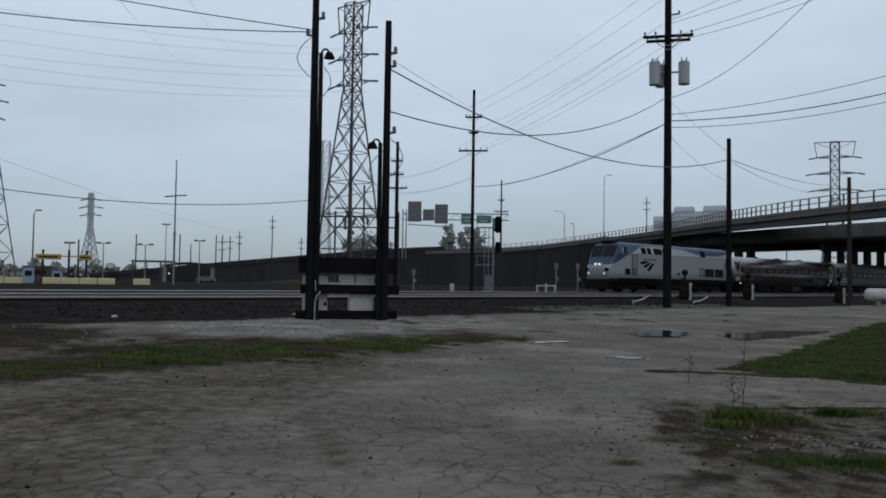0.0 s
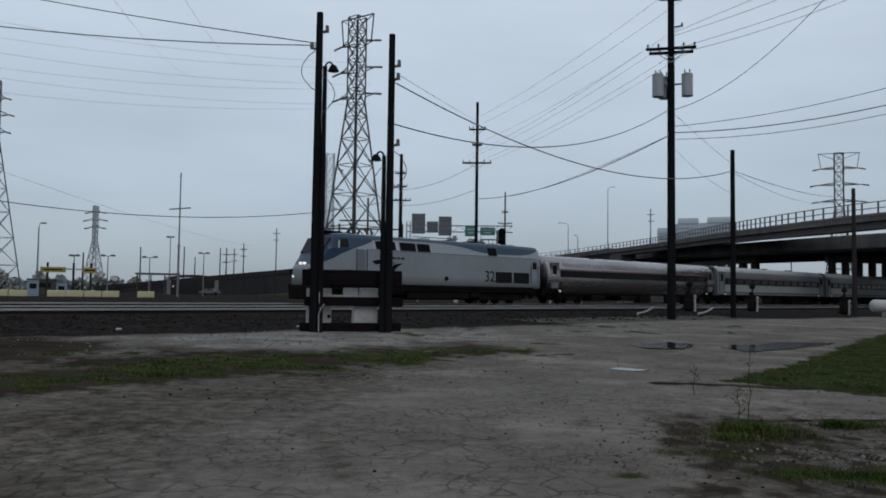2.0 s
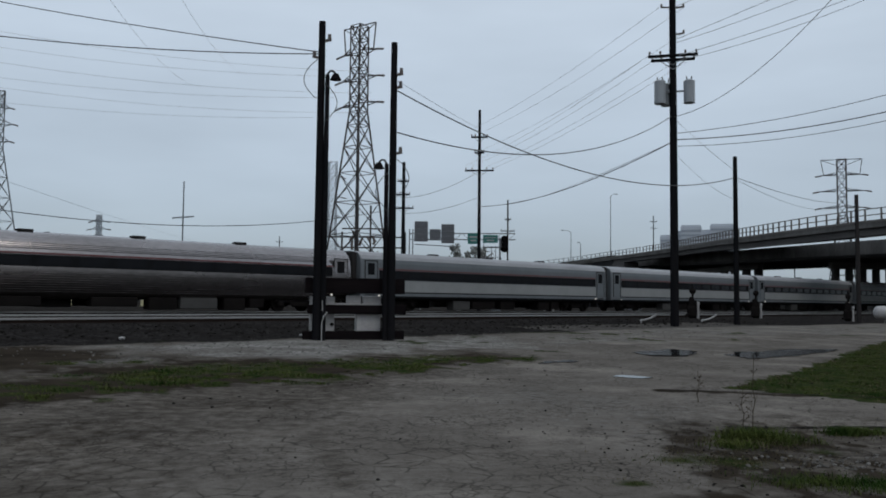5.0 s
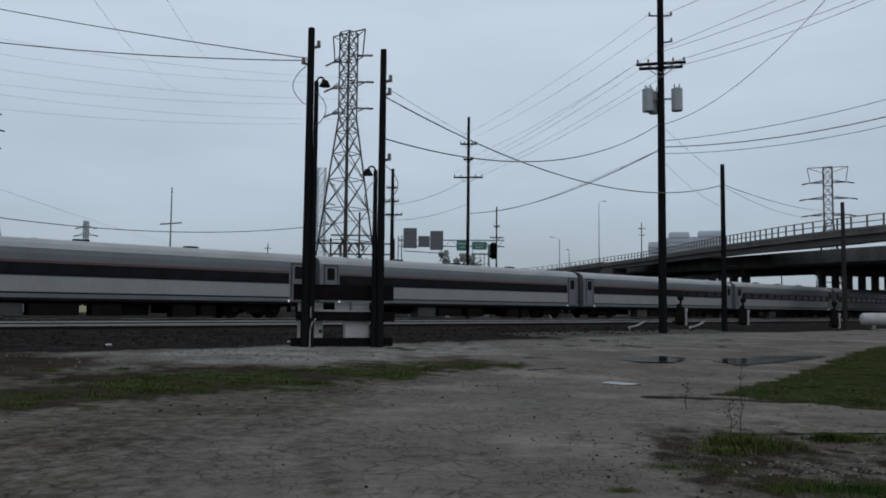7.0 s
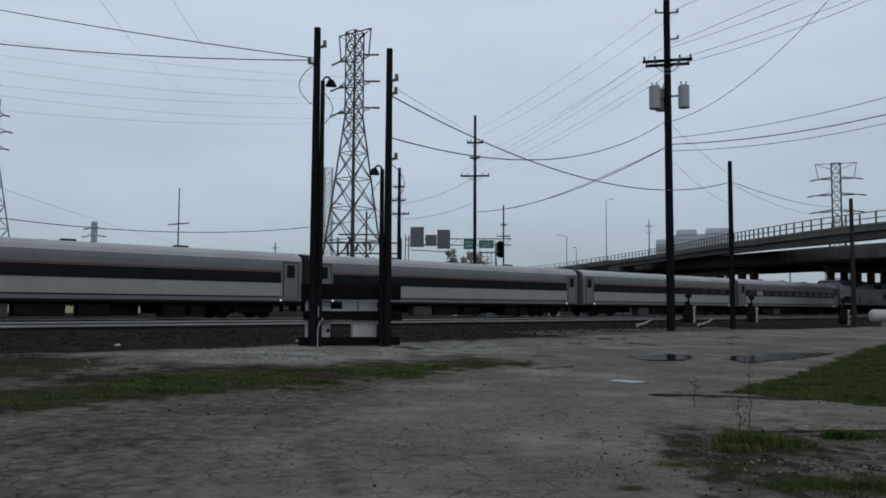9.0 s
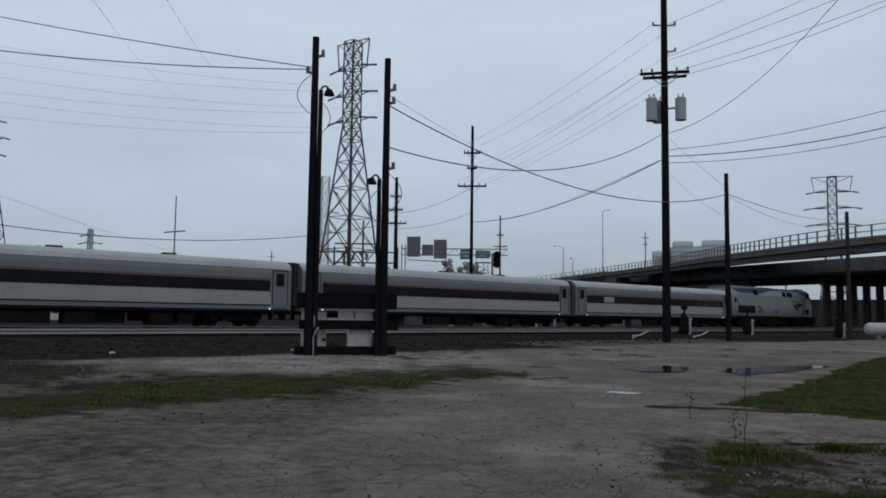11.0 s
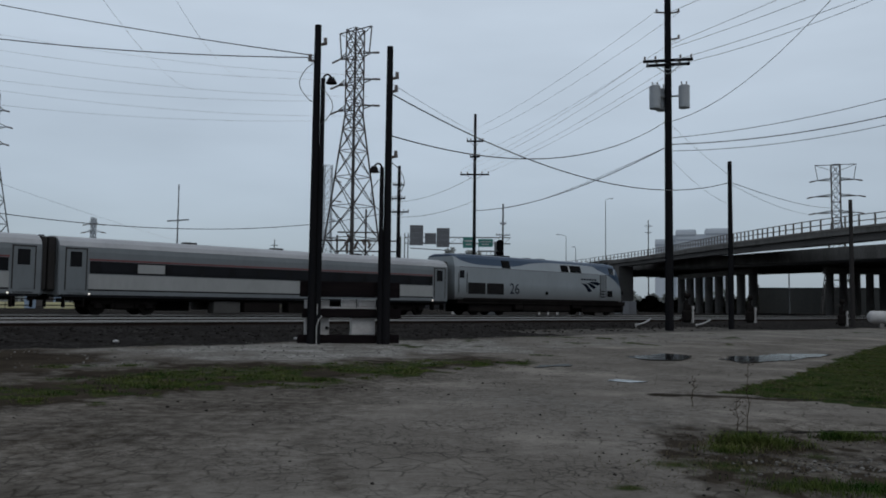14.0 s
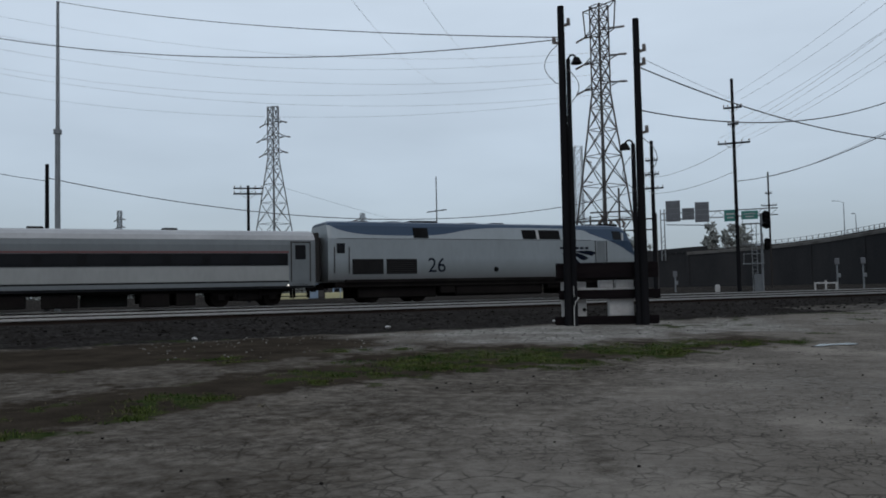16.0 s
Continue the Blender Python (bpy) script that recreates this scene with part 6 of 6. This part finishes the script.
        for k in range(6):
            panel(bm, s, L - (5.55 if lit else 5.0) - 0.36 * k, L - (5.31 if lit else 4.76) - 0.36 * k, 2.86, 3.0, 0.011)
        part("name_bar", bm, M_NAVY, lo)
        turn = Matrix(((0, 0, 1, 0), (1, 0, 0, 0), (0, 1, 0, 0), (0, 0, 0, 1)))
        if s < 0:
            turn = Matrix(((0, 0, -1, 0), (-1, 0, 0, 0), (0, 1, 0, 0), (0, 0, 0, 1)))
        lettering(number, 1.12, M_NAVY, lo, Matrix.Translation((s * 1.545, L - (15.5 if lit else 14.9), 1.60)) @ turn)
    # roof
    for y, ln, w, hh in ((L - 2.43, 1.2, 1.3, 0.13), (L - 3.72, 0.7, 0.9, 0.10), (L - 15.2, 1.6, 1.2, 0.12), (L - 10.3, 0.8, 0.7, 0.1)):
        bm = bmesh.new()
        box(bm, (0, y, 4.36 + hh / 2), (w, ln, hh), bevel=0.03)
        part("roof_hatch", bm, M_BLACK, lo)
    for y in (L - 12.2, L - 17.0, L - 18.9):
        bm = bmesh.new()
        rod(bm, (0, y, 4.33), (0, y, 4.42), 0.62, 0.6, 20)
        part("roof_fan", bm, M_DIAPH, lo)
    bm = bmesh.new()
    rod(bm, (0, L - 2.53, 4.42), (0, L - 2.53, 4.54), 0.1, 0.12, 8)
    for o in (-0.15, 0.0, 0.15):
        rod(bm, (o, L - 2.78, 4.50), (o, L - 2.33, 4.50), 0.03, 0.06, 8)
    part("horn", bm, M_BLACK, lo)
    bm = bmesh.new()
    box(bm, (0, -0.15, 0.88), (0.4, 0.9, 0.3), bevel=0.05)
    part("coupler", bm, M_UNDER, lo)
    bm = bmesh.new()
    box(bm, (0, -0.12, 2.35), (1.2, 0.3, 2.3), bevel=0.06)
    part("diaphragm", bm, M_DIAPH, lo, "black rubber end diaphragm")
    return lo


CAR_L = 26.35


def car_shell(rounded):
    if rounded:
        return [(1.05, 0.62), (1.36, 0.85), (1.52, 1.45), (1.57, 2.0), (1.55, 2.6), (1.46, 3.05), (1.26, 3.42), (0.9, 3.68), (0.45, 3.80), (0.0, 3.83)]
    return [(1.42, 0.92), (1.53, 0.98), (1.53, 2.0), (1.53, 3.05), (1.49, 3.30), (1.36, 3.52), (1.05, 3.70), (0.55, 3.80), (0.0, 3.83)]


def ring(half, y, shrink=1.0):
    pts = [(x * shrink, y, z) for x, z in half]
    return pts + [(-x, y, z) for x, y, z in reversed(pts[:-1])]


def slab(bm, s, y0, y1, z0, z1, x=1.53, t=0.012):
    box(bm, (s * (x + t / 2 - 0.02), (y0 + y1) / 2, (z0 + z1) / 2), (t + 0.04, y1 - y0, z1 - z0))


def coach(rounded, label, curtain=0):
    L = CAR_L - 0.75
    y0 = 0.375
    ca = thing("passenger_coach", pose(0, 0, 0), label, "railway coach", "coaches of the train")
    half = car_shell(rounded)
    rings = [ring(half, y0 + d, k) for d, k in ((0.0, 0.97), (0.06, 1.0), (L / 2, 1.0), (L - 0.06, 1.0), (L, 0.97))]
    shell_mat = M_STAINLESS if rounded else M_SILVER
    part("body", loft(rings), shell_mat, ca, "ribbed stainless body" if rounded else "silver-grey body", smooth=rounded)
    if rounded:
        for z, x in [(0.95 + 0.11 * k, None) for k in range(9)] + [(2.95 + 0.09 * k, None) for k in range(4)]:
            for s in (-1, 1):
                xs = ease(z, [(b, a) for a, b in half])
                bm = bmesh.new()
                rod(bm, (s * xs, y0 + 1.9, z), (s * xs, y0 + L - 1.9, z), 0.022, 0.022, 5)
                part("flute", bm, M_STAINLESS, ca)
    else:
        bm = bmesh.new()
        top = [(1.502, 3.30), (1.372, 3.535), (1.06, 3.716), (0.55, 3.816), (0.0, 3.846), (-0.55, 3.816), (-1.06, 3.716), (-1.372, 3.535), (-1.502, 3.30), (-1.44, 3.28), (0, 3.6), (1.44, 3.28)]
        part("roof", loft([[(x, y0 + 0.03, z) for x, z in top], [(x, y0 + L - 0.03, z) for x, z in top]]), M_ROOF, ca, "pale roof sheet")
        bm.free()
    x = 1.575 if rounded else 1.53
    w0, w1 = (2.12, 2.66) if rounded else (2.02, 2.62)
    for s in (-1, 1):
        bm = bmesh.new()
        slab(bm, s, y0 + 1.45, y0 + L - 1.45, w0, w1, x, 0.012)
        band = part("window_band", bm, M_BAND, ca, "black window band")
        n = 12
        pitch = (L - 3.6) / n
        for k in range(n):
            bm = bmesh.new()
            a = y0 + 1.8 + pitch * k
            slab(bm, s, a + 0.2, a + pitch - 0.2, w0 + 0.08, w1 - 0.07, x, 0.018)
            blank = curtain and k == 1
            part("window", bm, M_LOWPANEL if blank else M_GLASS, band, "blanked window panel" if blank else "")
        bm = bmesh.new()
        slab(bm, s, y0 + 1.4, y0 + L - 1.4, w1 + 0.03, w1 + 0.11, x - (0.012 if rounded else 0), 0.010)
        part("red_stripe", bm, M_RED, ca, "thin red stripe")
        if not rounded:
            bm = bmesh.new()
            slab(bm, s, y0 + 1.4, y0 + L - 1.4, 1.26, 1.98, x, 0.008)
            part("lower_panel", bm, M_LOWPANEL, ca, "pale grey lower panel")
            bm = bmesh.new()
            slab(bm, s, y0 + 1.4, y0 + L - 1.4, 1.18, 1.25, x, 0.006)
            part("dark_stripe", bm, M_BAND, ca)
            bm = bmesh.new()
            slab(bm, s, y0 + 0.1, y0 + L - 0.1, 0.86, 0.99, x - 0.03, 0.03)
            part("side_sill", bm, M_BAND, ca)
        for e in (0, 1):
            a = y0 + 0.32 if e == 0 else y0 + L - 1.27
            bm = bmesh.new()
            slab(bm, s, a, a + 0.95, 1.24, 3.16, x - (0.05 if rounded else 0), 0.02)
            door = part("door", bm, shell_mat if rounded else M_SILVER, ca, "grey vestibule door")
            bm = bmesh.new()
            for q in (a - 0.03, a + 0.95):
                slab(bm, s, q, q + 0.045, 1.2, 3.18, x - (0.05 if rounded else 0), 0.035)
            slab(bm, s, a - 0.03, a + 1.0, 3.16, 3.22, x - (0.05 if rounded else 0), 0.035)
            part("door_frame", bm, M_DIAPH, door)
            bm = bmesh.new()
            box(bm, (s * (x - (0.05 if rounded else 0) + 0.012), a + 0.47, 2.68), (0.05, 0.56, 0.74), bevel=0.024)
            part("door_window", bm, M_BAND, door)
            bm = bmesh.new()
            for k in range(3):
                box(bm, (s * (1.36 - 0.08 * k), a + 0.47, 1.05 - 0.3 * k), (0.34, 0.86, 0.05))
            for q in (a + 0.02, a + 0.92):
                box(bm, (s * 1.3, q, 0.78), (0.4, 0.04, 0.82))
            part("steps", bm, M_UNDER, ca, "dark folding steps")
    for e in (0, 1):
        y = y0 - 0.17 if e == 0 else y0 + L + 0.17
        bm = bmesh.new()
        box(bm, (0, y, 2.45), (2.2 if not rounded else 1.3, 0.34, 2.55), bevel=0.05)
        part("diaphragm", bm, M_DIAPH, ca, "grey rubber end diaphragm")
        bm = bmesh.new()
        box(bm, (0, y, 0.85), (0.35, 0.5, 0.28), bevel=0.04)
        part("coupler", bm, M_UNDER, ca)
        truck(ca, y0 + 3.4 if e == 0 else y0 + L - 3.4, 2.6, 0.46)
    bm = bmesh.new()
    box(bm, (0, y0 + L / 2, 0.82), (2.3, L - 2.5, 0.24), bevel=0.03)
    part("underframe", bm, M_UNDER, ca)
    rnd = random.Random(7 if rounded else 9)
    for k, (yy, ln) in enumerate(((6.8, 1.9), (9.0, 1.6), (11.2, 2.3), (13.7, 1.5), (15.7, 2.1), (17.8, 1.3), (19.2, 0.9))):
        for s in (-1, 1):
            if rnd.random() < 0.2:
                continue
            bm = bmesh.new()
            hh = rnd.uniform(0.46, 0.66)
            box(bm, (s * 0.98, y0 + yy, 0.74 - hh / 2), (0.75, ln, hh), bevel=0.04)
            part("equipment_box", bm, M_CASE if k in (1, 4) else M_UNDER, ca)
    for y in (7.2, 12.7, 18.6):
        bm = bmesh.new()
        box(bm, (0.25, y0 + y, 3.86), (0.5, 0.7, 0.12), bevel=0.03)
        part("roof_vent", bm, M_DIAPH, ca)
    bm = bmesh.new()
    for s in (-1, 1):
        rod(bm, (s * 1.5, y0 + 1.45, 1.02), (s * 1.575, y0 + 1.45, 1.02), 0.05, 0.05, 8)
        rod(bm, (s * 1.5, y0 + L - 1.45, 1.02), (s * 1.575, y0 + L - 1.45, 1.02), 0.05, 0.05, 8)
    part("marker_lamp", bm, M_MARKER, ca, "small lit marker lamp")
    return ca


CONSIST = [(locomotive("32", "leading silver and blue diesel locomotive, lights on, numbered 32"), 0.0, 180 - PHI)]
first = coach(True, "dull stainless-steel passenger coach with rounded sides")
plain = coach(False, "silver-grey flat-sided passenger coach with a red stripe")
others = [plain] + [copy_thing(plain, pose(0, 0, 0)) for _ in range(3)]
lastcar = coach(False, "silver-grey flat-sided passenger coach with one blanked window", curtain=1)
tail = locomotive("26", "trailing silver and blue diesel locomotive, numbered 26", lit=False)
# first distance behind the leading engine's tail, then heading
for k, c in enumerate([first] + others + [lastcar]):
    CONSIST.append((c, CAR_L * k + 0.5, -PHI))
CONSIST.append((tail, CAR_L * 6 + 0.7, -PHI))

# seconds and place along the track of the leading engine's tail
RUN = [(0.0, 79.8), (2.0, 49.2), (4.0, 19.1), (7.0, -24.2), (9.0, -51.6), (12.5, -98.5), (14.0, -118.7), (16.0, -145.35)]


def motions():
    for ob, back, turn in CONSIST:
        walk(ob, [(t, pose(*T(s + back, 42.5), RAIL, 0, 0, turn)) for t, s in RUN])


motions()
